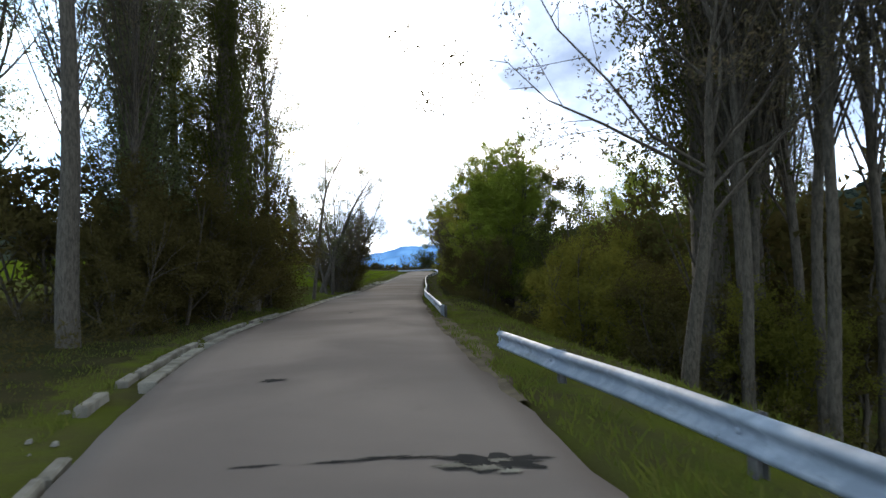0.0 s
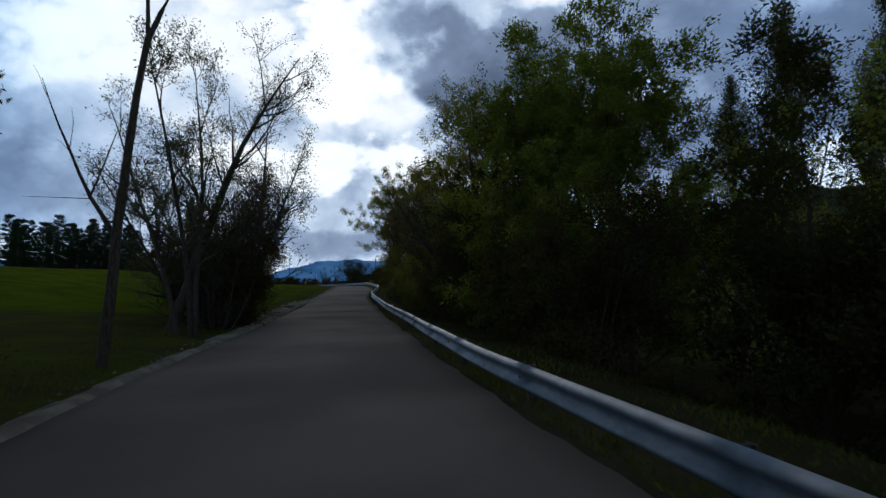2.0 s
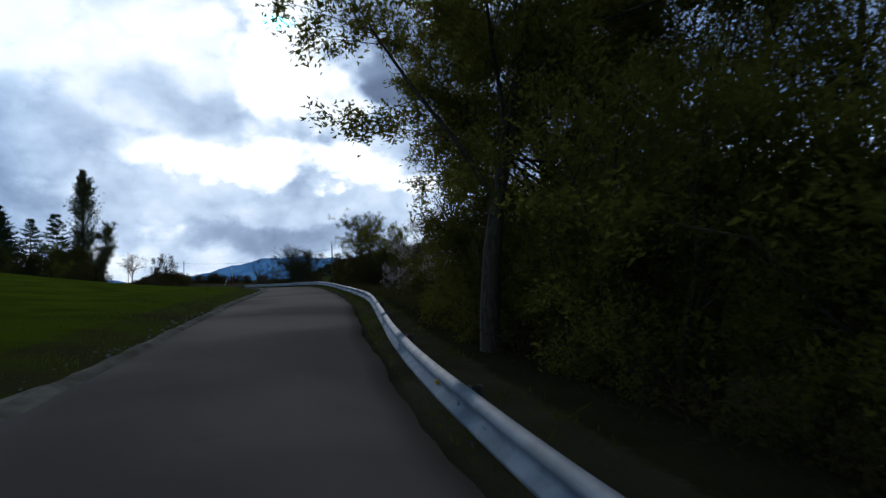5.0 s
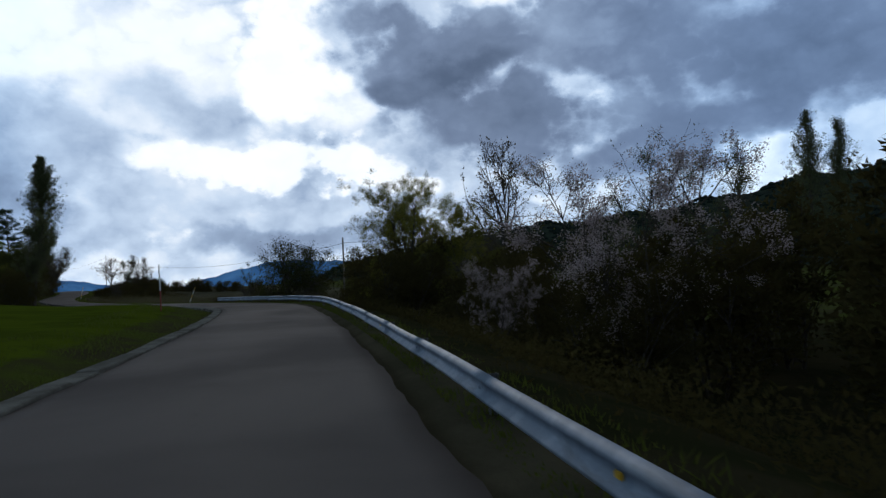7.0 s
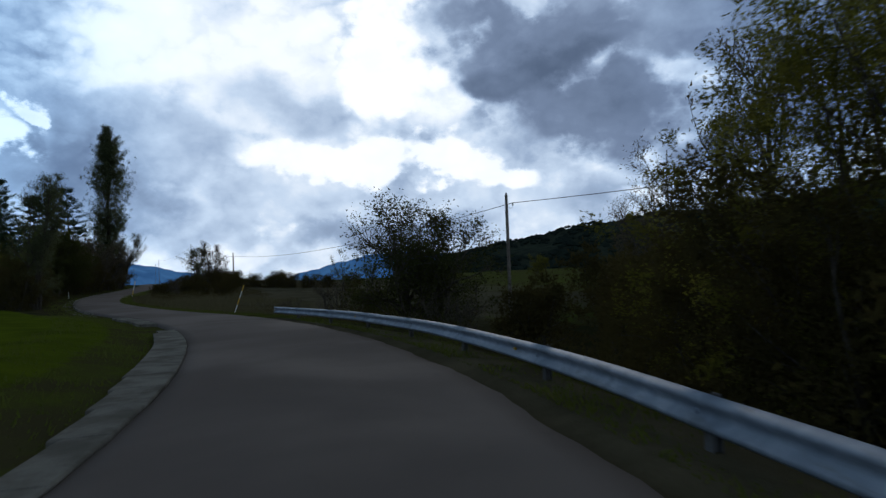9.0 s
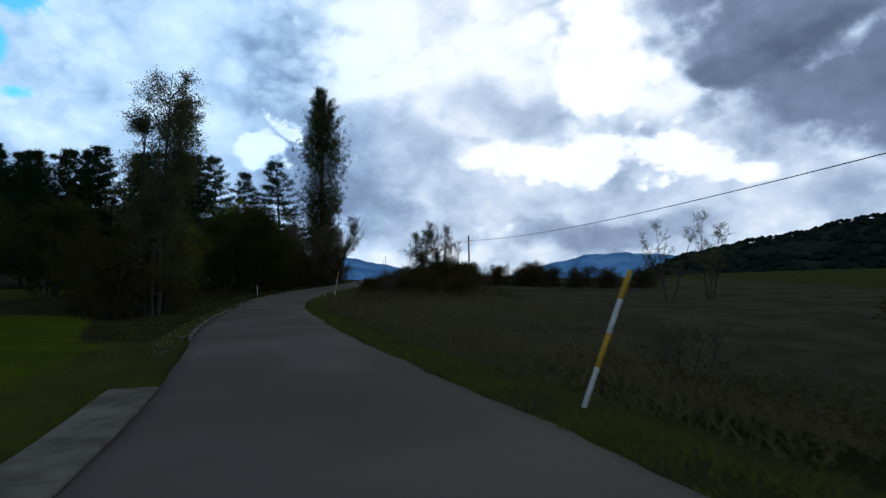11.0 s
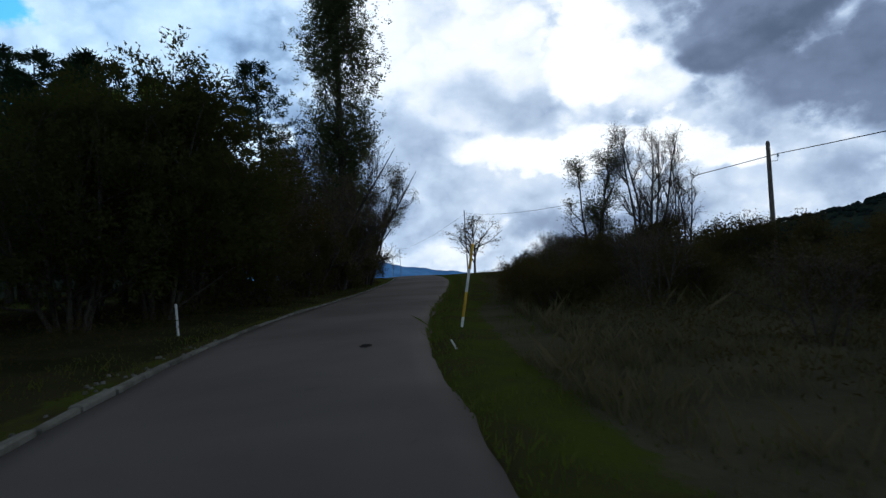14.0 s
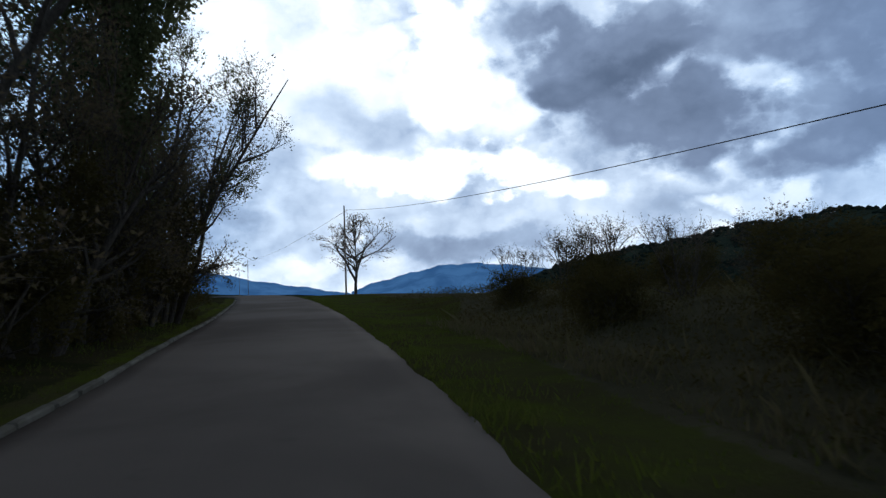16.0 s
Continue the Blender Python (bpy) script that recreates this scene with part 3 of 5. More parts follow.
def build_patches():
    """Cracked repairs and spots on the asphalt."""
    rng = random.Random(8)

    def blot(name, s, d, rs, rd, mat, label, up=0.006, n=36, low=0.45):
        bm = bmesh.new()
        ring = []
        for k in range(n):
            a = 2 * math.pi * k / n
            q = rng.uniform(low, 1.15)
            ss, dd = s + rs * q * math.sin(a), d + rd * q * math.cos(a)
            x, y = on_road(ss, dd)
            e0, e1 = float(smooth_table(np.array([ss]), LEFT, 1)[0]), float(smooth_table(np.array([ss]), RIGHT, 1)[0])
            f = min(1, max(0, (dd - e0) / (e1 - e0)))
            ring.append(bm.verts.new((x, y, float(road_z(ss)) + 0.04 * (1 - (2 * f - 1) ** 2) - 0.02 + up)))
        bm.faces.new(ring[::-1])
        bmesh.ops.recalc_face_normals(bm, faces=bm.faces[:])
        for f in bm.faces:
            if f.normal.z < 0:
                f.normal_flip()
        tagged(part(name, bm, mat), label, "road patch", kind="structure")

    for s, d, rs, rd in ((4.72, 0.60, 0.07, 0.15), (4.62, 0.84, 0.08, 0.14), (4.80, 0.98, 0.06, 0.12), (4.52, 1.0, 0.06, 0.12)):
        blot("pothole_patch", s, d, rs, rd, M["gravelly"], "pale crumbled patch in the asphalt", 0.010)
    blot("pothole_patch", 4.78, 0.95, 0.26, 0.46, M["tar"], "dark broken hollow in the asphalt", 0.005)
    for s, d, rd in ((4.98, -0.25, 0.28), (5.02, 0.10, 0.24), (4.98, 0.40, 0.22), (5.0, -0.9, 0.2)):
        blot("tar_patch", s, d, 0.04, rd, M["tar"], "thin dark crack across the asphalt", 0.008)
    blot("tar_patch", 9.2, -1.35, 0.16, 0.22, M["tar"], "dark spot on the asphalt", 0.008)
    blot("tar_patch", 24.5, -1.0, 0.16, 0.09, M["tar"], "dark spot on the asphalt", 0.008)
    blot("tar_patch", 208.1, 0.07, 0.26, 0.12, M["tar"], "dark oily spot on the asphalt", 0.009, 14, 0.75)


def shoulder(s, side, w, mat, label):
    """A washed-out strip beside the asphalt, from its edge down on to the ground."""
    e = smooth_table(s, LEFT if side < 0 else RIGHT, 1)
    rows = []
    for f in (0.0, 0.3, 0.6, 0.85, 1.0):
        x, y = on_road(s, e + side * (f * (w + 0.14) - 0.14))
        rest = ground_z(x, y)
        if f == 0:
            z = road_z(s) - 0.035
        elif f == 1:
            z = rest - 0.06
        else:
            z = rest + 0.012 + 0.05 * (1 - f) * (side < 0) - 0.05 * (1 - f) * (side > 0)
        rows.append(np.stack([x, y, z + 0.012 * np.sin(s * 3.1 + 9 * f)], -1))
    me = grid_mesh("shoulder", np.stack(rows, 1), len(s), 5)
    if side > 0:
        me.flip_normals()
    tagged(link("shoulder", me, mat), label, "shoulder", kind="structure")


def build_shoulders():
    s = np.arange(27, 93, 0.4)
    w = 0.30 + 1.35 * ease(s, 50, 60) * (1 - ease(s, 72, 80)) + 0.10 * np.sin(s * 1.9) + 0.07 * np.sin(s * 4.3 + 1)
    shoulder(s, -1, w, M["gravelly"], "pale washed-out gravelly dirt beside the asphalt")
    s = np.arange(7, 27, 0.4)
    w = 0.20 + 0.55 * ease(s, 9, 14) * (1 - ease(s, 18, 26)) + 0.08 * np.sin(s * 2.3) + 0.05 * np.sin(s * 5.1 + 1)
    shoulder(s, 1, w, M["dirt"], "bare brown dirt beside the asphalt between two rails")


build_ground()
build_shoulders()
build_road()
build_kerbs()
build_patches()


def mountain(name, outline, dist, seed, label):
    """A far ridge by its outline: degrees left of +y, degrees above the level."""
    at, up = np.array(outline).T
    az = np.linspace(at[0], at[-1], 120)
    el = np.interp(-az, -at, up)
    el = np.convolve(np.pad(el, 6, mode="edge"), np.hanning(15)[1:-1] / np.hanning(15).sum(), "valid")
    el = el + 0.05 * np.sin(az * 2.1 + seed) + 0.025 * np.sin(az * 5.3 + seed * 2) + 0.012 * np.sin(az * 13)
    rows = []
    for k, (back, fall) in enumerate(((0, 2.6), (120, 1.2), (300, 0.5), (520, 0.0), (900, 0.7))):
        r = dist + back + 40 * np.sin(az * 0.7 + k)
        a = np.radians(az)
        rows.append(np.stack([-np.sin(a) * r - 25, np.cos(a) * r + 100, r * np.tan(np.radians(el - fall)) + 1], -1))
    me = grid_mesh(name, np.stack(rows, 1), 120, len(rows))
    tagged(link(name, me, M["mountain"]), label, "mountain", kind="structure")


mountain("backdrop", ((11, -1.0), (9.5, -0.4), (6, 0.45), (3, 1.1), (0, 1.15), (-4, 0.8), (-10, -0.4)), 3400, 1.0, "broad mountain in the far distance, glowing haze blue")
mountain("backdrop", ((46, 0.6), (38, 1.6), (30, 1.9), (23.5, 1.25), (18.7, 0.15), (14, -0.6), (11, -1.2)), 3000, 2.3, "low mountain range in the far distance, glowing haze blue")


WBEAM = [(0.0, 0.155), (0.035, 0.150), (0.078, 0.115), (0.080, 0.080), (0.012, 0.030), (0.008, 0.0), (0.012, -0.030), (0.080, -0.080), (0.078, -0.115), (0.035, -0.150), (0.0, -0.155)]


def guard_rail(s0, s1, label):
    root = new("guard_rail")
    x, y = on_road(s0, 0)
    tagged(root, label, "guard rail")
    off = lambda s: float(smooth_table(np.array([s]), RAIL, 1)[0])
    rng = random.Random(int(s0) + 50)
    s = s0
    while s < s1 - 0.5:
        e = min(s + 4.0, s1)
        st = np.linspace(s - 0.02, e + 0.12 if e < s1 else e, 9)
        sag = rng.uniform(-0.012, 0.012)
        rows = []
        for q in st:
            rows.append([(*on_road(q, off(q) + 0.08 - px + 0.003 * (int(s / 4) % 2)), float(road_z(q)) + RAIL_MID + pz + sag * math.sin((q - s) * 0.8)) for px, pz in WBEAM])
        n = len(WBEAM)
        front = np.array(rows, float)
        back = front.copy()
        for i, q in enumerate(st):
            tx, ty = np.interp(q, FS, TX), np.interp(q, FS, TY)
            back[i, :, 0] += ty * 0.004
            back[i, :, 1] -= tx * 0.004
        v = np.concatenate([front.reshape(-1, 3), back.reshape(-1, 3)])
        f = []
        m = len(st) * n
        for i in range(len(st) - 1):
            for k in range(n - 1):
                a = i * n + k
                f.append((a, a + 1, a + n + 1, a + n))
                f.append((m + a, m + a + n, m + a + n + 1, m + a + 1))
            for k in (0, n - 1):
                a = i * n + k
                f.append((a, a + n, m + a + n, m + a))
        for i in (0, len(st) - 1):
            for k in range(n - 1):
                a = i * n + k
                f.append((a, m + a, m + a + 1, a + 1))
        me = raw_mesh("beam", v, f, True)
        link("beam", me, M["zinc"], root)
        s = e
    q = s0 + 0.25
    while q < s1:
        d = off(q)
        x, y = on_road(q, d + 0.19)
        a = math.atan2(-np.interp(q, FS, TX), np.interp(q, FS, TY))
        gz = float(ground_z(x, y))
        top = float(road_z(q)) + RAIL_MID + 0.13
        bm = bmesh.new()
        m = Matrix.Translation((x, y, 0)) @ Matrix.Rotation(a, 4, "Z")
        for dx, w, dd in ((-0.045, 0.008, 0.11), (0.045, 0.008, 0.11)):
            box(bm, m @ Matrix.Translation((dx, 0, (gz - 0.5 + top) / 2)), w, dd, top - gz + 0.5)
        box(bm, m @ Matrix.Translation((0, 0, (gz - 0.5 + top) / 2)), 0.09, 0.008, top - gz + 0.5)
        part("post", bm, M["dull_zinc"], root)
        bm = bmesh.new()
        for k in (0.0,):
            bmesh.ops.create_cone(bm, cap_ends=True, segments=8, radius1=0.028, radius2=0.02, depth=0.02,
                                  matrix=m @ Matrix.Translation((-0.155, 0, float(road_z(q)) + RAIL_MID + k)) @ Matrix.Rotation(radians(-90), 4, "Y"))
        part("bolt", bm, M["zinc"], root)
        q += 4.0
    # reflectors in the groove
    for q in np.arange(s0 + 5.2, s1, 12.0):
        bm = bmesh.new()
        px, py = on_road(q, off(q) + 0.045)
        turn = math.atan2(-np.interp(q, FS, TX), np.interp(q, FS, TY))
        m = Matrix.Translation((px, py, float(road_z(q)) + RAIL_MID)) @ Matrix.Rotation(turn, 4, "Z")
        box(bm, m, 0.03, 0.08, 0.045, 0.008)
        part("reflector", bm, M["yellow"], root, "small dull yellow reflector")
    # flared end plates
    for q, way in ((s0, -1), (s1, 1)):
        d = off(q)
        bm = bmesh.new()
        pts = []
        for i in range(4):
            sq = q + way * i * 0.10
            for k in (-1, 1):
                px, py = on_road(sq, d + 0.03 + 0.03 * i)
                pts.append(bm.verts.new((px, py, float(road_z(q)) + RAIL_MID + k * (0.16 + 0.012 * i))))
        for i in range(3):
            bm.faces.new((pts[2 * i], pts[2 * i + 1], pts[2 * i + 3], pts[2 * i + 2]))
        bmesh.ops.solidify(bm, geom=bm.faces[:], thickness=0.006)
        part("end_plate", bm, M["zinc"], root)


RAIL_MID = 0.27
guard_rail(-40, 11.0, "galvanised steel guard rail low beside the road edge")
guard_rail(20.8, 156.0, "long dented galvanised steel guard rail following the road's outer edge")


# ---------------------------------------------------------------- trees
def frame_of(d):
    d = d / np.linalg.norm(d)
    a = np.cross(d, (0.0, 0.0, 1.0) if abs(d[2]) < 0.9 else (1.0, 0.0, 0.0))
    a /= np.linalg.norm(a)
    return a, np.cross(d, a)


class Wood:
    """Collects tapered limbs."""

    def __init__(self, seed):
        self.rng = np.random.RandomState(seed)
        self.v, self.f, self.count = [], [], 0

    def limb(self, p, d, length, r0, r1, steps, wander, lift, sides):
        """Grows one limb; returns its points."""
        p, d = np.array(p, float), np.array(d, float) / np.linalg.norm(d)
        pts, rad = [p.copy()], [r0]
        for k in range(steps):
            d = d + self.rng.normal(0, wander, 3) + np.array((0, 0, lift))
            d /= np.linalg.norm(d)
            p = p + d * length / steps
            pts.append(p.copy())
            rad.append(r0 + (r1 - r0) * (k + 1) / steps)
        ring = np.arange(sides) * 2 * np.pi / sides
        base = self.count
        for k, q in enumerate(pts):
            w = pts[min(k + 1, steps)] - pts[max(k - 1, 0)]
            a, b = frame_of(w)
            self.v.append(q + rad[k] * (np.cos(ring)[:, None] * a + np.sin(ring)[:, None] * b))
        for k in range(steps):
            for j in range(sides):
                a0, a1 = base + k * sides + j, base + k * sides + (j + 1) % sides
                self.f.append((a0, a1, a1 + sides, a0 + sides))
        self.count += sides * (steps + 1)
        return np.array(pts), rad

    def spread(self, pts, n, lo, hi):
        """n places along a limb with the limb's direction there."""
        t = np.sort(self.rng.uniform(lo, hi, n)) * (len(pts) - 1)
        i = np.minimum(t.astype(int), len(pts) - 2)
        w = pts[i + 1] - pts[i]
        return pts[i] + w * (t - i)[:, None], w / np.linalg.norm(w, axis=1)[:, None], t / (len(pts) - 1)

    def mesh(self, name):
        return raw_mesh(name, np.concatenate(self.v), self.f, True)


def branch_way(rng, d, angle, turn):
    a, b = frame_of(d)
    s = math.sin(angle)
    return d * math.cos(angle) + (a * math.cos(turn) + b * math.sin(turn)) * s


def leaf_mesh(name, at, way, size, rng, droop=0.0, narrow=0.55, kite=False):
    """Leaves at places, pointing roughly along way: folded kites, or slivers where they are small."""
    n = len(at)
    d = way + rng.normal(0, 0.75, (n, 3)) + np.array((0, 0, -droop))
    d /= np.linalg.norm(d, axis=1)[:, None]
    r = rng.normal(0, 1, (n, 3))
    a = np.cross(d, r)
    a /= np.linalg.norm(a, axis=1)[:, None] + 1e-9
    up = np.cross(a, d)
    ln = (size * rng.uniform(0.6, 1.3, n))[:, None]
    wd = ln * narrow * 0.5
    if size < 0.2 and not kite:
        v = np.stack([at + a * wd * 0.9, at + d * ln + up * wd * 0.3, at - a * wd * 0.9 + d * ln * 0.25], 1).reshape(-1, 3)
        return raw_mesh(name, v, np.arange(n * 3).reshape(n, 3))
    v = np.stack([at, at + d * ln * 0.45 + a * wd + up * wd * 0.3, at + d * ln, at + d * ln * 0.45 - a * wd + up * wd * 0.3], 1).reshape(-1, 3)
    return raw_mesh(name, v, np.arange(n * 4).reshape(n, 4))


def cluster(rng, tips, ways, per, radius):
    at = np.repeat(tips, per, 0) + rng.normal(0, radius, (len(tips) * per, 3))
    return at, np.repeat(ways, per, 0)


def finish(kind, wood, at, way, leaf, size, bark_mat, label, category="tree", droop=0.0, narrow=0.55, extra=None, kite=False):
    root = new(kind)
    tagged(root, label, category)
    link("trunk", wood.mesh("trunk"), M[bark_mat], root)
    if at is not None and len(at):
        link("crown", leaf_mesh("crown", at, way, size, wood.rng, droop, narrow, kite), M[leaf], root)
    if extra:
        name, at2, way2, leaf2, size2, lab = extra
        link(name, leaf_mesh(name, at2, way2, size2, wood.rng, 0, 0.9, True), M[leaf2], root, lab)
    return root


def poplar(seed, height, width, leaf, size, per, label, bark_mat="bark", low=0.06, fine=True, girth=1.0, shell=0.2, angles=(9, 23), kite=False):
    """A column of steep limbs round one straight trunk."""
    w = Wood(seed)
    rng = w.rng
    trunk, _ = w.limb((0, 0, -0.4), (0, 0, 1), height + 0.2, (height * 0.014 + 0.05) * girth, 0.02, 12, 0.018 + 0.022 * (girth < 0.5), 0.03, 8)
    tips, ways = [], []
    n = int(height * 6.5)
    p, d, t = w.spread(trunk, n, low, 0.97)
    for k in range(n):
        u = t[k]
        reach = width * (0.55 + 0.9 * math.sin(math.pi * min(1, u * 0.92 + 0.1))) * rng.uniform(0.6, 1.15) * (1 - 0.5 * u ** 6)
        dd = branch_way(rng, d[k], radians(rng.uniform(*angles)), rng.uniform(0, 6.28))
        ln = min(reach * 2.5, (1.03 - u) * height * 0.48 + 0.4)
        limb, _ = w.limb(p[k], dd, ln, 0.012 + 0.03 * (1 - u), 0.006, 3, 0.08, 0.07, 3)
        m = max(1, min(8, int(0.6 + ln * 1.5)))
        q, e, _ = w.spread(limb, m, shell, 1.0)
        for j in range(m):
            tw = branch_way(rng, e[j], radians(rng.uniform(15, 45)), rng.uniform(0, 6.28))
            reach = ln * 0.28 * rng.uniform(0.5, 1.2)
            if fine:
                w.limb(q[j], tw, reach, 0.007, 0.003, 1, 0.0, 0.12, 3)
            tips += [q[j] + tw * reach * 0.5, q[j] + tw * reach, q[j]]
            ways += [tw, tw, e[j]]
    at, way = cluster(rng, np.array(tips), np.array(ways), per, 0.07 + 0.04 * width)
    return finish("poplar_tree", w, at, way, leaf, size, bark_mat, label, droop=0.1, kite=kite)


def broad(seed, height, spread, leaf, size, per, label, stems=1, dense=1.0, clear=0.22, bark_mat="bark", kind="tree", category="tree", twig_len=1.0, lift=0.06,
          petals=None, fine=True, stout=1.0, lean_by=(0.12, 0.55), tuft=1.0, kite=False):
    """A branching tree or shrub: stems, limbs, branches, twigs and leaves."""
    w = Wood(seed)
    rng = w.rng
    tips, ways = [], []
    for st in range(stems):
        lean = 0.06 if stems == 1 else rng.uniform(*lean_by)
        turn = st * 6.28 / max(1, stems) + rng.uniform(-0.5, 0.5)
        d0 = np.array((math.cos(turn) * lean, math.sin(turn) * lean, 1.0))
        p0 = np.array((math.cos(turn), math.sin(turn), 0)) * (0.0 if stems == 1 else 0.25) + np.array((0, 0, -0.35))
        hs = height * (0.93 if stems == 1 else rng.uniform(0.72, 0.95))
        trunk, _ = w.limb(p0, d0, hs, (0.018 if stems == 1 else 0.009) * height + 0.015, 0.012, 9, 0.06, 0.05, 7)
        n = max(5, int((13 if stems == 1 else 9) * dense))
        p, d, t = w.spread(trunk, n, clear, 0.96)
        for k in range(n):
            u = t[k]
            ln = spread * (0.45 + 0.75 * math.sin(math.pi * min(1.0, 0.18 + 0.8 * u))) * rng.uniform(0.65, 1.1) * (1 if stems == 1 else 0.7)
            dd = branch_way(rng, d[k], radians(rng.uniform(38, 78) * (1 - 0.45 * u)), rng.uniform(0, 6.28))
            limb, _ = w.limb(p[k], dd, ln, (0.006 * height * (1.1 - u) + 0.012) * stout, 0.008 * stout, 4, 0.12, lift, 4 if fine else 3)
            m = max(4, int(7 * dense))
            q, e, _ = w.spread(limb, m, 0.22, 1.0)
            for j in range(m):
                bd = branch_way(rng, e[j], radians(rng.uniform(25, 65)), rng.uniform(0, 6.28))
                far = ln * 0.42 * rng.uniform(0.5, 1.1) * twig_len
                if fine or j % 3 == 0:
                    br, _ = w.limb(q[j], bd, far, 0.010 * stout, 0.005 * stout, 2 if fine else 1, 0.13, lift, 3)
                else:
                    br = np.array((q[j], q[j] + bd * far))
                g, h, _ = w.spread(br, 4, 0.3, 1.0)
                for i in range(4):
                    tw = branch_way(rng, h[i], radians(rng.uniform(20, 60)), rng.uniform(0, 6.28))
                    reach = 0.45 * twig_len * rng.uniform(0.5, 1.2)
                    if fine:
                        w.limb(g[i], tw, reach, 0.005 * stout, 0.0025 * stout, 1, 0.0, lift, 3)
                    tips += [g[i] + tw * reach * 0.5, g[i] + tw * reach]
                    ways += [tw, tw]
                tips.append(br[-1])
                ways.append(bd)
    tips, ways = np.array(tips), np.array(ways)
    at, way = (None, None) if per == 0 else cluster(rng, tips, ways, per, (0.055 + 0.014 * spread) * tuft)
    extra = None
    if petals:
        lump = np.sin(tips[:, 0] * 2.1 + 1.7 * np.sin(tips[:, 2] * 1.3)) * np.sin(tips[:, 1] * 2.3 + tips[:, 2] * 1.9)
        pick = np.where(rng.rand(len(tips)) < petals[0] * np.clip(0.55 + 1.6 * lump, 0.05, 1.8))[0]
        a2, w2 = cluster(rng, tips[pick], ways[pick], petals[1], 0.075)
        extra = ("blossom", a2, w2, "petals", petals[2], "pale pink-white blossom")
    return finish(kind, w, at, way, leaf, size, bark_mat, label, category, extra=extra, kite=kite)


def pine(seed, height, spread, label):
    """A conifer with tiers of level branches and tufts of needles."""
    w = Wood(seed)
    rng = w.rng
    trunk, _ = w.limb((0, 0, -0.4), (0, 0, 1), height, height * 0.014 + 0.04, 0.02, 10, 0.015, 0.03, 7)
    tips, ways = [], []
    z = height * 0.12
    while z < height * 0.99:
        u0 = z / height
        for k in range(6):
            turn = rng.uniform(0, 6.28)
            u = min(max(u0 + rng.uniform(-0.02, 0.02), 0), 0.99)
            ln = min(spread * 1.75 * (1.01 - u) ** 0.95, spread) * rng.uniform(0.7, 1.15) + 0.1
            d = np.array((math.cos(turn), math.sin(turn), rng.uniform(-0.08, 0.16) + 0.8 * max(0, u - 0.6)))
            i = min(int(u * 10), 9)
            p = trunk[i] + (trunk[i + 1] - trunk[i]) * (u * 10 - i)
            limb, _ = w.limb(p, d, ln, 0.035 * (1.1 - u) + 0.008, 0.006, 3, 0.05, 0.05, 3)
            m = 5 + int(ln * 2.6)
            q, e, _ = w.spread(limb, m, 0.15, 1.0)
            for j in range(m):
                bd = branch_way(rng, e[j], radians(rng.uniform(25, 60)), rng.choice((0.0, 3.14)) + rng.uniform(-0.5, 0.5))
                bd[2] = abs(bd[2]) * 0.6
                tips += [q[j] + bd * 0.12, q[j] + bd * 0.30, q[j] + bd * 0.48]
                ways += [bd, bd, bd]
        z += height * 0.042
    tips, ways = np.array(tips), np.array(ways)
    at = np.repeat(tips, 5, 0) + rng.normal(0, 1, (len(tips) * 5, 3)) * np.array((0.12, 0.12, 0.09))
    return finish("pine_tree", w, at, np.repeat(ways, 5, 0), "needles", 0.30, "bark", label, narrow=0.26)


def dead_tree(seed, label):
    """A leaning bare trunk that forks high up into a few thin arms, with one arm low down."""
    w = Wood(seed)
    trunk, _ = w.limb((0, 0, -0.4), (0.15, 0.0, 1.0), 7.2, 0.125, 0.065, 12, 0.025, 0.0, 8)
    root = finish("dead_tree", w, None, None, None, 0, "bark", label)
    # each arm: where it leaves the trunk, its way, length, thickness, bends and small twigs; then its own side arms
    arms = ((12, (0.42, 0.05, 1.0), 6.6, 0.06, 10, 0.05, 9, ((3, (0.95, 0.0, 0.55), 2.4, 0.03), (6, (0.75, 0.1, 0.8), 1.8, 0.02))),
            (12, (0.0, 0.1, 1.0), 5.2, 0.05, 8, 0.05, 8, ()),
            (5, (-0.55, 0.1, 1.0), 3.6, 0.055, 7, 0.10, 6, ((2, (0.35, -0.1, 0.9), 1.9, 0.025),)))
    for k, (at, way, length, thick, bends, lift, twigs, sides) in enumerate(arms):
        a = Wood(seed + 1 + k)
        arm, _ = a.limb(trunk[at], way, length, thick, 0.007, bends, 0.05, lift, 6)
        for i, d, ln, r in sides:
            a.limb(arm[i], d, ln, r, 0.005, 5, 0.08, 0.05, 4)
        p, d, _ = a.spread(arm, twigs, 0.2, 0.95)
        for i in range(twigs):
            a.limb(p[i], branch_way(a.rng, d[i], radians(a.rng.uniform(25, 55)), a.rng.uniform(0, 6.28)), a.rng.uniform(0.4, 1.3), 0.011, 0.003, 3, 0.12, 0.08, 3)
        link("limb", a.mesh("limb"), M["bark"], root)
    return root


def plant(proto, s, d, turn, scale=1.0, tall=None, xy=None, tilt=0.0):
    x, y = xy if xy else on_road(s, d)
    z = float(ground_z(x, y))
    m = Matrix.Translation((x, y, z - 0.05)) @ Matrix.Rotation(radians(tilt), 4, "Y") @ Matrix.Rotation(turn, 4, "Z") @ Matrix.Diagonal((scale, scale, tall or scale, 1))
    if not proto.get("used"):
        proto["used"] = 1
        proto.matrix_basis = m
        return proto
    ob = proto.copy()
    scene.collection.objects.link(ob)
    for c in proto.children:
        k = c.copy()
        scene.collection.objects.link(k)
        k.parent = ob
    ob.matrix_basis = m
    return ob


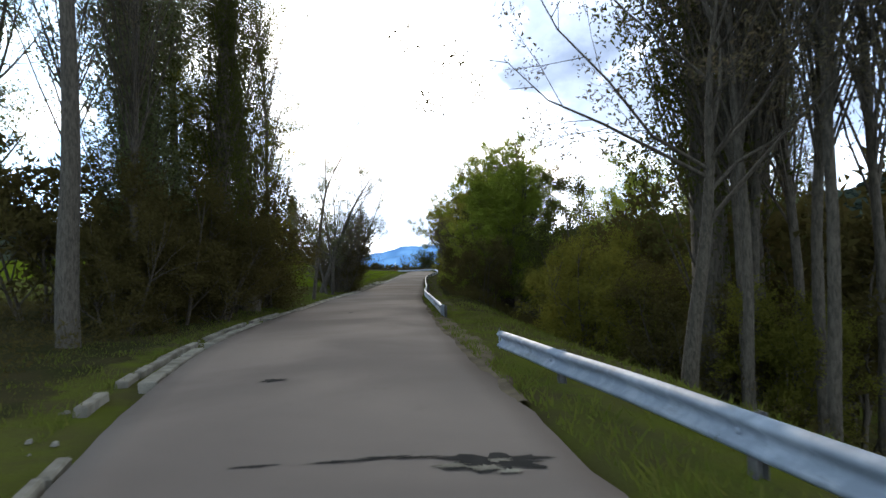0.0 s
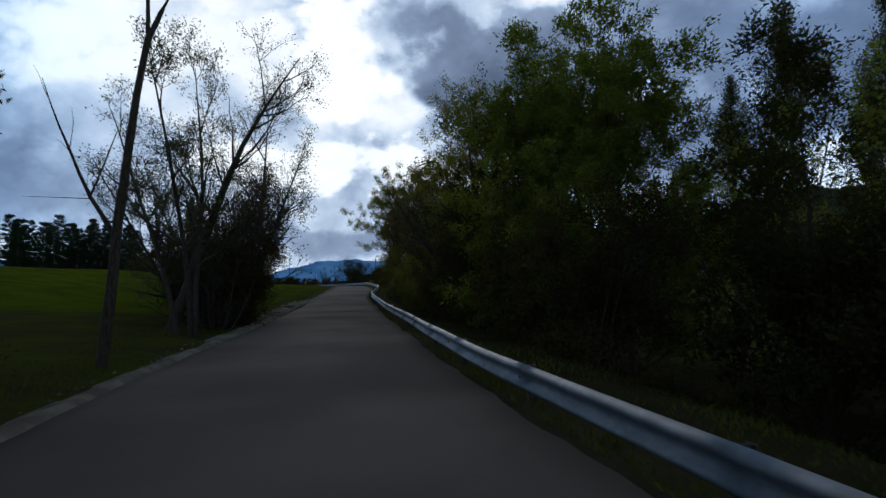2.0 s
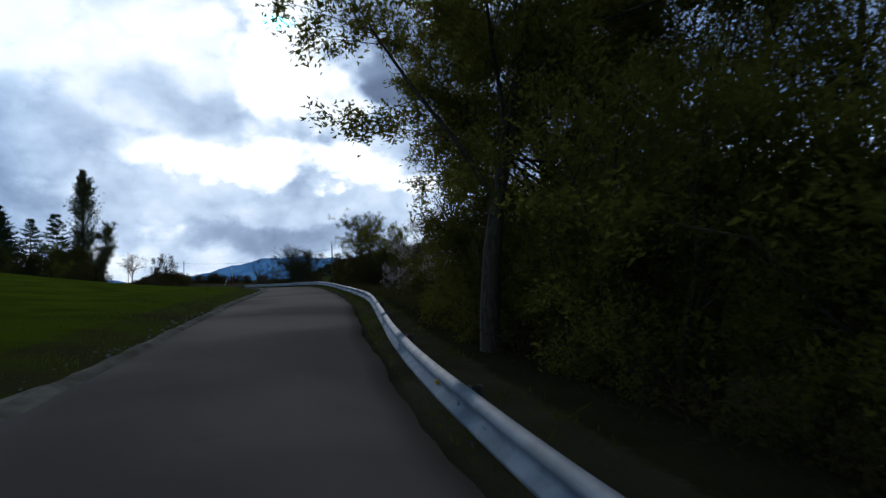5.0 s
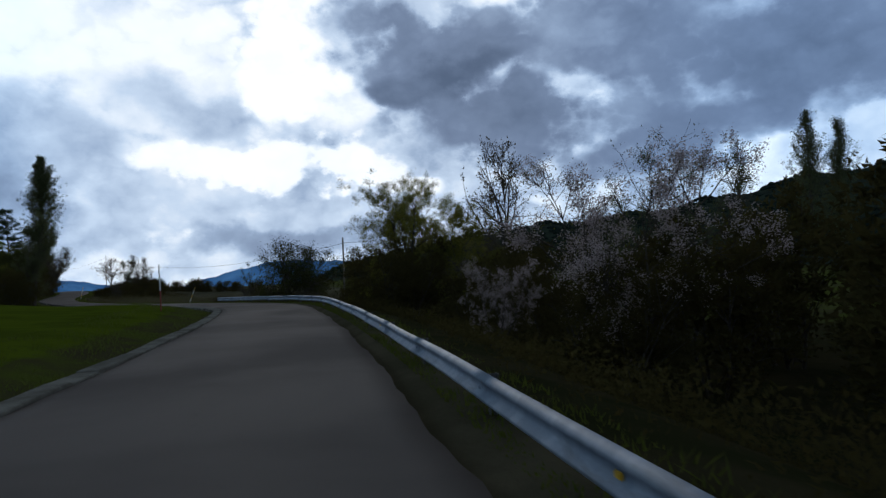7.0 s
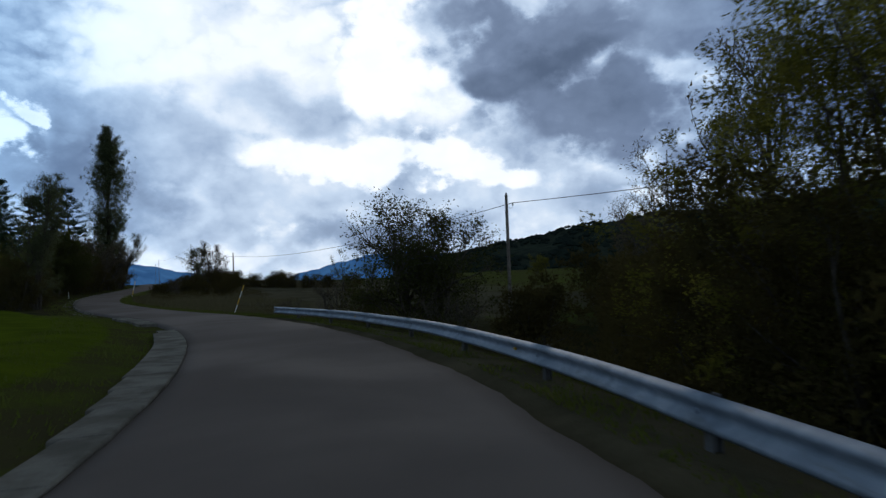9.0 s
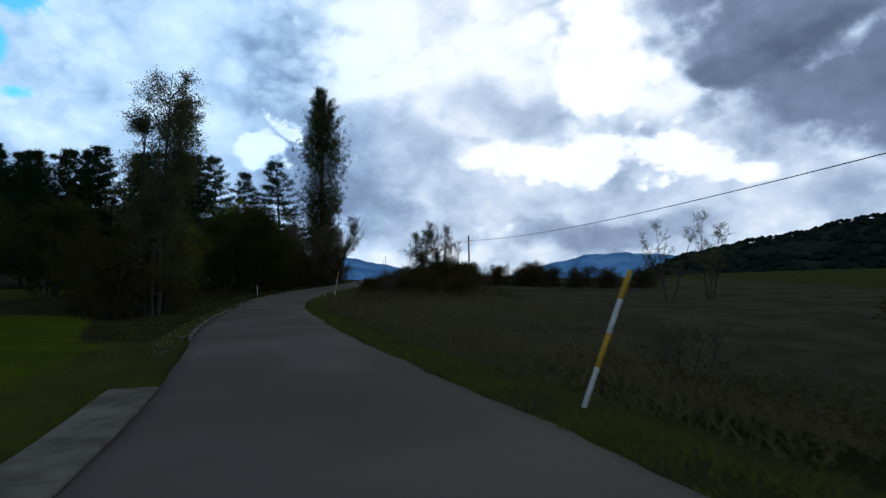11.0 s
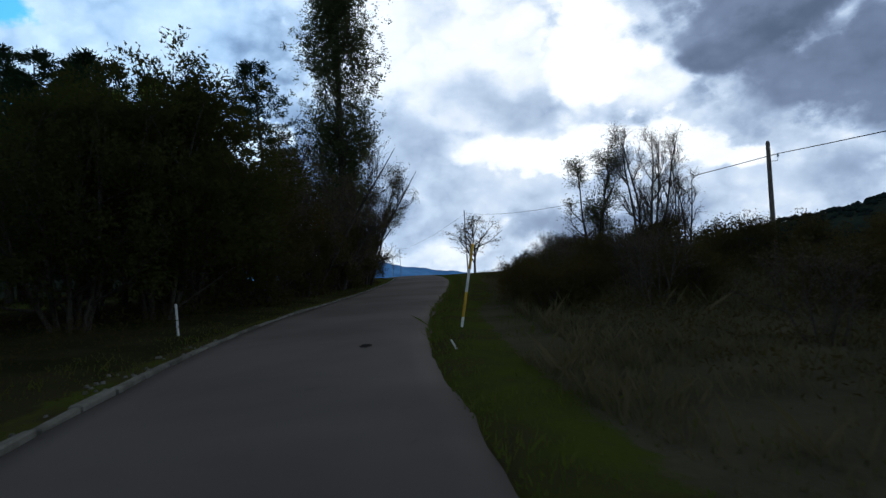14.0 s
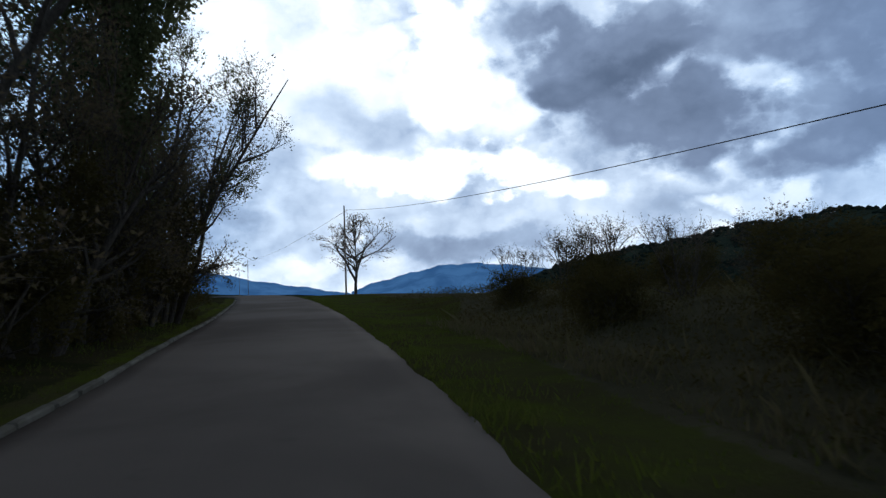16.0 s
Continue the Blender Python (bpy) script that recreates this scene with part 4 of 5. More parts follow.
PROTO = {
    "tall_poplar": poplar(1, 18, 1.75, "leaf_grey", 0.15, 14, "tall columnar poplar with grey-green spring leaves", fine=False),
    "green_poplar": poplar(2, 17, 1.7, "leaf_deep", 0.12, 15, "tall green columnar poplar standing close to the road", "bark", fine=False, girth=1.5),
    "lone_poplar": poplar(3, 28.5, 2.3, "leaf_grey", 0.17, 22, "very tall dark columnar poplar above roadside shrubs", fine=False, shell=0.45, angles=(12, 25), kite=True),
    "bare_poplar": poplar(4, 16, 1.3, "leaf_bronze", 0.09, 4, "tall thin poplar with a bare grey trunk and few leaves", "bark", 0.30, girth=0.42),
    "lush": broad(11, 11.0, 4.4, "leaf_green", 0.135, 23, "dense bright green broadleaf tree behind the guard rail", dense=1.4, clear=0.08, fine=False),
    # the bank's shade is put into these trees' darker leaf colour
    "lush_low": broad(12, 8.2, 4.0, "leaf_deep", 0.12, 20, "rounded green broadleaf tree on the bank behind the guard rail", dense=1.35, clear=0.06, fine=False),
    "olive": broad(13, 10.5, 4.4, "leaf_olive", 0.11, 19, "leafy olive-green tree with gaps in its crown", dense=1.35, clear=0.10, fine=False),
    "overhang": broad(36, 9.8, 4.2, "leaf_fresh", 0.11, 36, "leafy olive-green tree whose crown overhangs the guard rail", dense=1.6, clear=0.3, lift=0.08),
    "grey_trunk": poplar(6, 18, 1.4, "leaf_bronze", 0.09, 4, "old poplar with a thick pale grey trunk", "pale_bark", 0.45, girth=0.95),
    "airy": broad(27, 11, 4.2, "leaf_fresh", 0.085, 24, "tall open-crowned tree with many fine branches", dense=1.3, clear=0.15),
    "far_olive": broad(24, 10.5, 4.4, "leaf_green", 0.15, 10, "leafy green tree far behind the roadside shrubs", dense=1.2, clear=0.10, fine=False),
    "sparse": broad(14, 9.5, 2.6, "leaf_grey", 0.085, 7, "slender tree with thin twigs and small spring leaves", bark_mat="dead", stems=3, dense=1.1, clear=0.25, lift=0.16),
    "twiggy": broad(15, 8.5, 2.4, "leaf_bronze", 0.075, 4, "nearly bare twiggy tree with a few bronze leaves", bark_mat="dead", stems=4, dense=1.2, clear=0.2, lift=0.18),
    "bare_round": broad(23, 7.6, 3.6, "leaf_bronze", 0.17, 2, "round bare tree with dark rising twigs", dense=1.3, clear=0.2, lift=0.12, stout=2.4, bark_mat="dead"),
    "spreading": broad(16, 11.0, 5.2, "leaf_bronze", 0.105, 7, "tree with long spreading branches and young bronze leaves", dense=1.1, clear=0.42, lift=0.0, stout=1.1),
    "shrub": broad(17, 4.6, 2.3, "leaf_olive", 0.09, 13, "dense rounded dark olive shrub", stems=5, dense=0.9, clear=0.06, fine=False, kind="shrub", category="shrub"),
    "fresh_shrub": broad(26, 4.6, 2.4, "leaf_fresh", 0.085, 13, "tall bright olive shrub behind the guard rail", stems=5, dense=1.0, clear=0.06, fine=False, kind="shrub", category="shrub", lift=0.1),
    # darker leaves carry the shade in their own colour
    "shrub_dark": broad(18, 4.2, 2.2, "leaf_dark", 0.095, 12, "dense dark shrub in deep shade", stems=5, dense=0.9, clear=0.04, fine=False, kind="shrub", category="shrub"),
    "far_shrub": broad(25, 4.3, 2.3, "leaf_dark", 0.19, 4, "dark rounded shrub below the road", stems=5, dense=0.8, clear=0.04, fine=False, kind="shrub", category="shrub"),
    "bush_twig": broad(19, 3.2, 1.7, "leaf_bronze", 0.08, 1, "low thorny bush with reddish twigs", stems=5, dense=0.7, clear=0.08, kind="bush", category="bush", lift=0.14),
    "willow": broad(20, 6.4, 3.4, "leaf_deep", 0.125, 11, "broad rounded willow shrub with fine deep green leaves", stems=7, dense=1.0, clear=0.08, fine=False, kind="shrub", category="shrub"),
    "blossom": broad(21, 7.2, 3.6, "leaf_olive", 0.08, 1, "wild fruit tree covered in pale pink-white blossom below the road", stems=4, dense=1.1, clear=0.25,
                     kind="blossom_tree", petals=(0.75, 26, 0.042)),
    "thorn": broad(22, 5.4, 2.1, "leaf_deep", 0.075, 5, "dark spreading thorn bush with small leaves", stems=6, dense=1.3, clear=0.10, kind="thorn_bush", category="bush", lift=0.05, stout=1.2, lean_by=(0.08, 0.36), tuft=1.1, kite=True),
    "leaner": broad(61, 11.5, 2.9, "leaf_grey", 0.075, 4, "leaning slender tree with fine spring leaves at the field edge", dense=1.25, clear=0.3, lift=0.14, bark_mat="dead"),
    "upright": broad(62, 12.4, 2.7, "leaf_grey", 0.08, 7, "bushy upright tree of many stems with small spring leaves", stems=5, dense=1.7, clear=0.10, lift=0.13, lean_by=(0.01, 0.09), kite=True),
    "meadow_tree": broad(52, 7.3, 1.5, "leaf_grey", 0.075, 3, "slim upright tree with tufts of fine spring leaves above dark scrub", stems=3, dense=1.5, clear=0.06, lift=0.13, lean_by=(0.02, 0.12),
                         tuft=1.15, kite=True),
    "meadow_bare": broad(53, 7.2, 1.6, "leaf_bronze", 0.06, 2, "small nearly bare tree with a fan of fine rising twigs", stems=5, dense=1.4, clear=0.10, lift=0.18, lean_by=(0.05, 0.24), tuft=1.1),
    "scrub": broad(54, 1.7, 1.3, "leaf_dark", 0.07, 7, "low dark brown scrub on the roadside bank", stems=6, dense=0.8, clear=0.05, fine=False, kind="shrub", category="shrub", twig_len=0.7),
    "pine": pine(31, 16.5, 4.3, "dark green pine at the edge of a wood"),
    "dead": dead_tree(41, "bare leaning dead tree with a forked trunk"),
}


def plant_all(spots, first):
    """Plants along the road: kind, metres along, metres across, size."""
    for k, (kind, s, d, q) in enumerate(spots, first):
        plant(PROTO[kind], s, d, k * 2.399, q, q * (0.94 + 0.12 * ((k * 37) % 10) / 10))


def plant_at(spots):
    """Plants by their place on the plan: kind, x, y, size."""
    for k, (kind, x, y, q) in enumerate(spots):
        plant(PROTO[kind], 0, 0, k * 1.7 + 0.4, q, xy=(x, y))


# first stretch, field side
plant_all([
    ("bare_poplar", 18, -8.2, 1.1), ("grey_trunk", 15.5, -6.9, 1), ("green_poplar", 28, -5.6, 1), ("green_poplar", 24, -5.8, 1.05), ("bare_poplar", 30, -5.2, 0.95),
    ("green_poplar", 25.5, -8.6, 1.1), ("tall_poplar", 21.5, -8, 1), ("sparse", 20, -13, 1.5), ("olive", 31.5, -6.6, 0.85), ("bare_poplar", 13, -10.5, 1.1),
    ("olive", 29, -7, 0.95), ("tall_poplar", 30, -9.5, 0.95), ("bare_poplar", 19.5, -6.9, 1.1),
    ("shrub_dark", 18.5, -7, 1), ("shrub_dark", 21.5, -6.4, 1.2), ("shrub_dark", 25.5, -6.2, 1.3), ("shrub_dark", 29.5, -5.9, 1.3), ("shrub_dark", 32.8, -6.2, 0.95),
    ("far_shrub", 20, -10, 1.2), ("far_shrub", 26, -10, 1.2), ("shrub_dark", 23, -5.6, 0.9),
], 0)
# past the field's corner
plant_all([
    ("sparse", 46.8, -4.9, 1.05), ("twiggy", 60.5, -6.2, 1), ("bush_twig", 60, -5.8, 1.4), ("twiggy", 51.5, -5.6, 0.95), ("bush_twig", 50, -4.7, 1.4), ("shrub_dark", 51.2, -4.9, 1),
    ("bush_twig", 50.5, -5, 1.3), ("sparse", 57, -5, 1.15), ("twiggy", 58.5, -6.2, 1.2), ("shrub_dark", 55.5, -5.4, 0.95), ("bush_twig", 56.5, -5, 1.2),
    ("twiggy", 56.5, -6.2, 1.1),
], 24)
plant(PROTO["dead"], 39.2, -4.75, 0.15)
plant(PROTO["leaner"], 48.5, -5.9, 0.6, 1.0, tilt=17)
# first stretch, rail side: tall trunks
plant_all([
    ("shrub", 20, 7, 0.9), ("shrub", 16.5, 8, 0.9), ("shrub_dark", 14, 7.2, 0.75), ("shrub", 24, 7.8, 0.95), ("shrub", 12, 8.4, 0.75), ("bare_poplar", 13, 8.6, 1.15), ("bare_poplar", 14.5, 9.8, 1.2), ("green_poplar", 13.5, 7.8, 1.15), ("bare_poplar", 16.5, 10.5, 1.15),
    ("bare_poplar", 18.5, 11.5, 1.15), ("bare_poplar", 11.5, 10.2, 1.15), ("bare_poplar", 9.5, 9, 1.15), ("spreading", 10.6, 5.6, 0.76), ("bare_poplar", 12.2, 9, 1.1),
    ("bare_poplar", 10.6, 8.2, 1.1), ("bare_poplar", 9.6, 7.6, 1.1), ("bare_poplar", 11.8, 7.5, 1), ("bare_poplar", 12.6, 8.2, 1.1), ("bare_poplar", 10.8, 6.9, 1), ("far_shrub", 13, 10.5, 1.5), ("far_shrub", 21, 11, 1.5),
    ("shrub_dark", 13, 9.4, 0.7), ("far_shrub", 25, 13, 1.6), ("far_shrub", 29, 14.5, 1.6), ("far_shrub", 16, 13, 1.6), ("bare_poplar", 8.4, 8.2, 1.1),
    ("far_shrub", 34, 15, 1.6), ("far_shrub", 30, 20, 1.7), ("far_shrub", 36, 12, 1.2),
], 37)
# the stream-side wood
plant_all([
    ("lush", 46.7, 8.3, 1.1), ("airy", 57.5, 7.2, 1.15), ("airy", 62.5, 7.8, 1.15), ("lush", 44.3, 7.3, 0.84), ("lush_low", 39.5, 11.5, 1.1), ("far_olive", 36, 14.5, 0.95), ("far_olive", 41, 15, 1), ("lush", 49.5, 8.8, 1.04), ("lush_low", 53.5, 6.9, 1.12), ("lush", 42.5, 8, 0.7), ("lush", 52, 8.8, 1.1), ("twiggy", 56, 7, 1.25), ("twiggy", 56.5, 5.6, 1.1), ("twiggy", 60, 6.2, 1.25), ("spreading", 62, 7.6, 0.8), ("airy", 63.5, 7.0, 0.95), ("lush", 48, 7, 0.78),
    ("shrub_dark", 40, 6, 0.95), ("shrub_dark", 45, 5.8, 1), ("shrub_dark", 50, 5.8, 1), ("shrub_dark", 55, 5.4, 1), ("shrub", 60, 5.2, 0.95), ("far_shrub", 39, 16, 1.6),
    ("far_shrub", 45, 15, 1.6), ("far_olive", 52, 17, 0.95), ("far_olive", 60, 20, 0.95), ("sparse", 44, 24, 1.1), ("lush_low", 57, 9.5, 1.3), ("sparse", 62, 11, 1.2), ("sparse", 77, 10, 1.0),
    ("spreading", 50, 11, 1.2),
], 60)
# where the wood ends
plant_all([
    ("overhang", 78.5, 2.8, 1.06), ("overhang", 80.5, 5.6, 0.98), ("olive", 81, 7.4, 0.92), ("spreading", 85, 9, 1), ("airy", 77.5, 8.2, 1.05), ("airy", 74.5, 9.2, 0.9),
    ("sparse", 68, 9, 1.15), ("olive", 80, 8, 0.95), ("olive", 83, 5.4, 0.72), ("bush_twig", 67, 6.2, 0.9), ("shrub_dark", 65.5, 5.6, 1), ("fresh_shrub", 70.5, 5.8, 1.1), ("fresh_shrub", 68.5, 7.6, 1.4), ("fresh_shrub", 73.5, 7.0, 1.4), ("fresh_shrub", 76, 4.7, 1.05),
    ("shrub", 82, 5, 1.05), ("shrub", 80.5, 3.7, 0.8), ("shrub", 77, 4.1, 0.65), ("shrub", 88, 5.6, 1), ("shrub_dark", 94, 6.8, 0.8), ("far_shrub", 91, 9, 1.3), ("far_shrub", 66, 17, 1.6),
    ("far_shrub", 92, 20, 1.8), ("far_shrub", 98, 18, 1.8), ("far_shrub", 104, 20, 1.8), ("far_shrub", 110, 22, 1.8),
    ("far_shrub", 86, 23, 1.8), ("far_shrub", 116, 20, 1.7), ("far_shrub", 101, 27, 1.9), ("far_shrub", 109, 29, 1.9), ("far_shrub", 94, 29, 1.9),
], 79)
# the open bank beyond
plant_all([
    ("blossom", 113, 11.2, 1.18), ("blossom", 114.3, 6.5, 0.42), ("airy", 129.5, 8.3, 0.78), ("airy", 132.5, 9.8, 0.82), ("shrub_dark", 125.5, 7, 0.8), ("airy", 131, 11, 0.8), ("olive", 134.5, 9.8, 0.75), ("olive", 131.5, 8.8, 0.78), ("olive", 127, 10.5, 0.66), ("shrub_dark", 112, 9.5, 1.1), ("shrub_dark", 116, 10, 1.25),
    ("far_shrub", 123, 9, 0.9), ("shrub_dark", 127, 7.2, 1.1), ("shrub_dark", 131, 8, 1.15), ("shrub_dark", 134, 7.8, 0.7), ("shrub_dark", 139, 9.8, 0.6),
    ("far_shrub", 107, 15, 1.2), ("far_shrub", 118, 15, 1.2), ("far_shrub", 113, 14, 1.3), ("far_shrub", 104, 13, 1.4), ("far_shrub", 101, 14, 1.2),
    ("far_shrub", 125, 13, 1.3), ("far_shrub", 131, 15, 1.2), ("far_shrub", 138, 13, 1.1), ("far_shrub", 145, 16, 1.2), ("shrub_dark", 120, 8.5, 0.7),
    ("thorn", 153, 10.5, 1.72), ("twiggy", 151.4, 25.9, 1.65), ("twiggy", 152.5, 27.5, 1.5), ("bush_twig", 147, 8.5, 0.9), ("bush_twig", 158, 7.4, 0.9), ("far_shrub", 164, 12.5, 0.8), ("far_shrub", 150, 14, 1),
    ("bush_twig", 168, 8.5, 0.6), ("far_shrub", 156, 20, 0.9), ("far_shrub", 170, 22, 0.8), ("far_shrub", 142, 22, 1.1), ("far_shrub", 148, 19, 1.3), ("far_shrub", 154, 25, 1.3), ("far_shrub", 160, 30, 1.4), ("far_shrub", 146, 28, 1.5), ("far_shrub", 152, 34, 1.5),
], 97)
# inside the last bend: hedge and shrubs
plant_all([
    ("willow", 214, -8.2, 1.12), ("olive", 222, -9, 0.74), ("willow", 217.5, -7.4, 1.25), ("willow", 194, -7.4, 0.72), ("willow", 196, -19, 1), ("willow", 207, -19, 1.15), ("willow", 220, -7.8, 1.15), ("willow", 213, -14, 1.1),
    ("shrub", 203, -9, 1.15), ("willow", 206, -10, 0.8), ("shrub_dark", 224, -6.8, 1.5), ("far_olive", 222, -11, 0.74), ("twiggy", 233, -6.4, 1.3), ("twiggy", 238, -7, 1.3), ("sparse", 249, -5.6, 1.25), ("sparse", 251.5, -5.3, 1.2), ("twiggy", 225, -9, 1.0),
    ("twiggy", 229, -8.2, 1.1), ("twiggy", 219, -10.5, 0.95), ("shrub_dark", 231, -6, 1), ("shrub_dark", 237, -6, 1), ("shrub_dark", 243, -6, 1), ("shrub_dark", 250, -5.8, 1.2),
    ("shrub_dark", 255.5, -5.4, 0.95), ("lone_poplar", 247, -6, 1.04), ("twiggy", 250.5, -6, 1.45), ("twiggy", 252, -5.2, 1.4), ("twiggy", 240, -5.8, 1.2),
    ("sparse", 253, -7.2, 1), ("twiggy", 243, -5.8, 1.3), ("twiggy", 235, -8.6, 1.4), ("twiggy", 227, -7, 1.3),
], 126)
# on the last bank
plant_all([
    ("scrub", 214, 4.6, 0.8), ("scrub", 216.5, 6, 0.95), ("scrub", 219, 4.6, 0.9), ("scrub", 221, 7.5, 1.1), ("scrub", 223.5, 5.2, 0.9), ("scrub", 226, 8, 1.1), ("scrub", 228, 5.5, 0.85), ("scrub", 231, 7, 1),
    ("scrub", 217, 9, 1.1), ("scrub", 213, 8, 1), ("scrub", 225, 11, 1.2), ("scrub", 220, 12, 1.2), ("scrub", 234, 9.5, 1.1), ("scrub", 238, 7, 0.9), ("scrub", 242, 9, 1), ("scrub", 247, 8, 0.9), ("scrub", 230, 12, 1.1),
    ("scrub", 219, 14, 1.2), ("scrub", 218, 16.5, 1.2), ("scrub", 217, 18.7, 1.2), ("scrub", 216, 21, 1.25), ("scrub", 215, 23.5, 1.2), ("scrub", 214, 26, 1.2), ("scrub", 219, 20, 1.3), ("scrub", 213, 29, 1.25),
    ("scrub", 209, 10, 1), ("scrub", 212, 13, 1.2), ("scrub", 236, 14, 1.2), ("scrub", 205, 12, 1), ("scrub", 244, 13, 1.1),
    ("bush_twig", 205, 6.8, 0.55), ("bush_twig", 212, 6.8, 0.75), ("bush_twig", 217, 7.6, 0.8), ("shrub_dark", 222, 8.4, 0.4), ("bush_twig", 226, 7.4, 0.8),
    ("bush_twig", 220, 6, 0.7), ("bush_twig", 243, 9.7, 0.9), ("bush_twig", 250, 12, 0.9), ("bush_twig", 254, 11, 0.85), ("bush_twig", 236, 10, 0.8), ("bush_twig", 247, 10.1, 0.9), ("bush_twig", 239, 9.9, 0.8), ("bush_twig", 253, 24, 0.6),
    ("bush_twig", 260, 27, 0.6), ("bush_twig", 268, 25, 0.6), ("bush_twig", 262, 34, 0.5),
], 151)
# single trees seen across the fields
plant_at([
    ("tall_poplar", 29.8, 77.7, 1.2), ("tall_poplar", 32.4, 72.8, 1.45), ("tall_poplar", 30.3, 63, 0.95), ("tall_poplar", 36.4, 68.5, 1.45),
    ("bare_poplar", 36.5, 62, 1), ("bare_poplar", 28.5, 58, 0.9), ("sparse", 33, 152, 1.5), ("bare_poplar", 36, 146.1, 1),
    ("sparse", 16.8, 125.7, 1.2), ("tall_poplar", 83.7, 191, 1.55), ("tall_poplar", 87, 189, 1.45), ("sparse", 29, 158, 1.3), ("sparse", -11.5, 196, 0.55), ("sparse", -9, 197, 0.6),
    ("meadow_tree", -35.5, 219.7, 1), ("upright", -34.9, 178.0, 1), ("shrub_dark", -36.3, 180.3, 0.95), ("shrub_dark", -36.8, 177.6, 1.05), ("shrub_dark", -35, 175.8, 0.8), ("meadow_bare", -33.2, 218.4, 1), ("meadow_bare", -31.8, 219.2, 0.72),
])
plant(PROTO["bare_round"], 0, 0, 0.4, 1.3, 1.0, xy=(-56, 282.6))
plant(PROTO["bare_round"], 0, 0, 1.0, 1.5, 2.15, xy=(19.5, 165))
# the pine wood and what stands before it
plant_at([
    ("pine", -58.7, 230.3, 1.04), ("pine", -68, 224, 1.04), ("pine", -72, 229, 1.14),
    ("pine", -77, 226, 1.1), ("pine", -82, 232, 1.22), ("pine", -88, 228, 1.2), ("pine", -95, 236, 1.41), ("pine", -102, 230, 1.3), ("pine", -74, 238, 1.22),
    ("pine", -67.5, 219, 0.95), ("pine", -84, 220, 1.15), ("pine", -96, 217, 1.2), ("pine", -93, 209, 1.1), ("pine", -81, 215.5, 1.05), ("pine", -85, 211, 1.05),
    ("pine", -78, 219, 1.1), ("pine", -74.5, 223, 1.1), ("pine", -89, 213, 1.15), ("pine", -71, 226, 1.1), ("pine", -109, 238, 1.43), ("pine", -92, 222, 1.18), ("pine", -65, 231, 0.98), ("pine", -79, 236, 1.3), ("pine", -86, 240, 1.35), ("pine", -99, 226, 1.25), ("shrub", 21, 250, 0.9),
])


# ---------------------------------------------------------------- grass, undergrowth and far woods
def scatter(n, s0, s1, d_of, rng):
    s = rng.uniform(s0, s1, n)
    d = d_of(s)
    x, y = on_road(s, d)
    return s, d, x, y


def blades(name, stretches, low, high, mat, label, seed):
    """Single leaning blades: how many, from, to, side, nearest and farthest from the asphalt."""
    rng = np.random.RandomState(seed)
    at = []
    for n, s0, s1, side, lo, hi in stretches:
        tab = LEFT if side < 0 else RIGHT
        s, d, x, y = scatter(n, s0, s1, lambda q: smooth_table(q, tab, 1) + side * (lo + (hi - lo) * rng.rand(len(q)) ** 1.4), rng)
        at.append(np.stack([x, y, ground_z(x, y) - 0.02], -1))
    at = np.concatenate(at)
    n = len(at)
    patch = 0.55 + 0.45 * np.sin(at[:, 0] * 1.9 + 1.5 * np.sin(at[:, 1] * 1.1)) * np.sin(at[:, 1] * 1.6 + at[:, 0] * 0.4)
    h = rng.uniform(low, high, n) * patch * (1 + 0.7 * (rng.rand(n) < 0.06))
    a = rng.uniform(0, 6.28, n)
    w = rng.uniform(0.006, 0.016, n) * (1 + high)
    lean = rng.normal(0, 0.45, (n, 2)) * h[:, None]
    side = np.stack([np.cos(a), np.sin(a)], -1) * w[:, None]
    v = np.zeros((n, 4, 3))
    v[:, 0, :2], v[:, 1, :2] = at[:, :2] - side, at[:, :2] + side
    v[:, 0, 2] = v[:, 1, 2] = at[:, 2]
    v[:, 2, :2] = at[:, :2] + side * 0.6 + lean * 0.5
    v[:, 2, 2] = at[:, 2] + h * 0.6
    v[:, 3, :2] = at[:, :2] + lean
    v[:, 3, 2] = at[:, 2] + h
    tagged(link(name, raw_mesh(name, v.reshape(-1, 3), np.arange(4 * n).reshape(n, 4)), M[mat]), label, "grass", kind="stuff")


def build_undergrowth():
    """Brambles, nettles and low scrub, as drifts of small leaves."""
    rng = np.random.RandomState(6)
    at, high = [], []
    for n, s0, s1, side, lo, hi, top in ((24000, -6, 38, -1, 2.0, 11, 0.9), (15000, 200, 268, -1, 1.6, 7, 0.9), (18000, 4, 36, 1, 4.5, 14, 0.7), (45000, 34, 110, 1, 1.7, 8, 0.9), (40000, 196, 264, 1, 3.0, 15, 0.75),
                                         (36000, 108, 166, 1, 2.0, 13, 0.7)):
        tab = LEFT if side < 0 else RIGHT
        s, d, x, y = scatter(n, s0, s1, lambda q: smooth_table(q, tab, 1) + side * (lo + (hi - lo) * rng.rand(len(q))), rng)
        lump = 0.5 + 0.5 * np.sin(x * 1.3 + 2 * np.sin(y * 0.7)) * np.sin(y * 1.1 + x * 0.35)
        at.append(np.stack([x, y, ground_z(x, y)], -1))
        high.append(top * (0.25 + 0.75 * lump) * rng.rand(n) ** 0.7)
    at, high = np.concatenate(at), np.concatenate(high)
    at[:, 2] += high
    way = np.tile((0.0, 0.0, 0.5), (len(at), 1))
    me = leaf_mesh("undergrowth", at, way, 0.10, rng, narrow=0.42)
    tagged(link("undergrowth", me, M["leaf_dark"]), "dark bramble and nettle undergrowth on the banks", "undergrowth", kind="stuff")


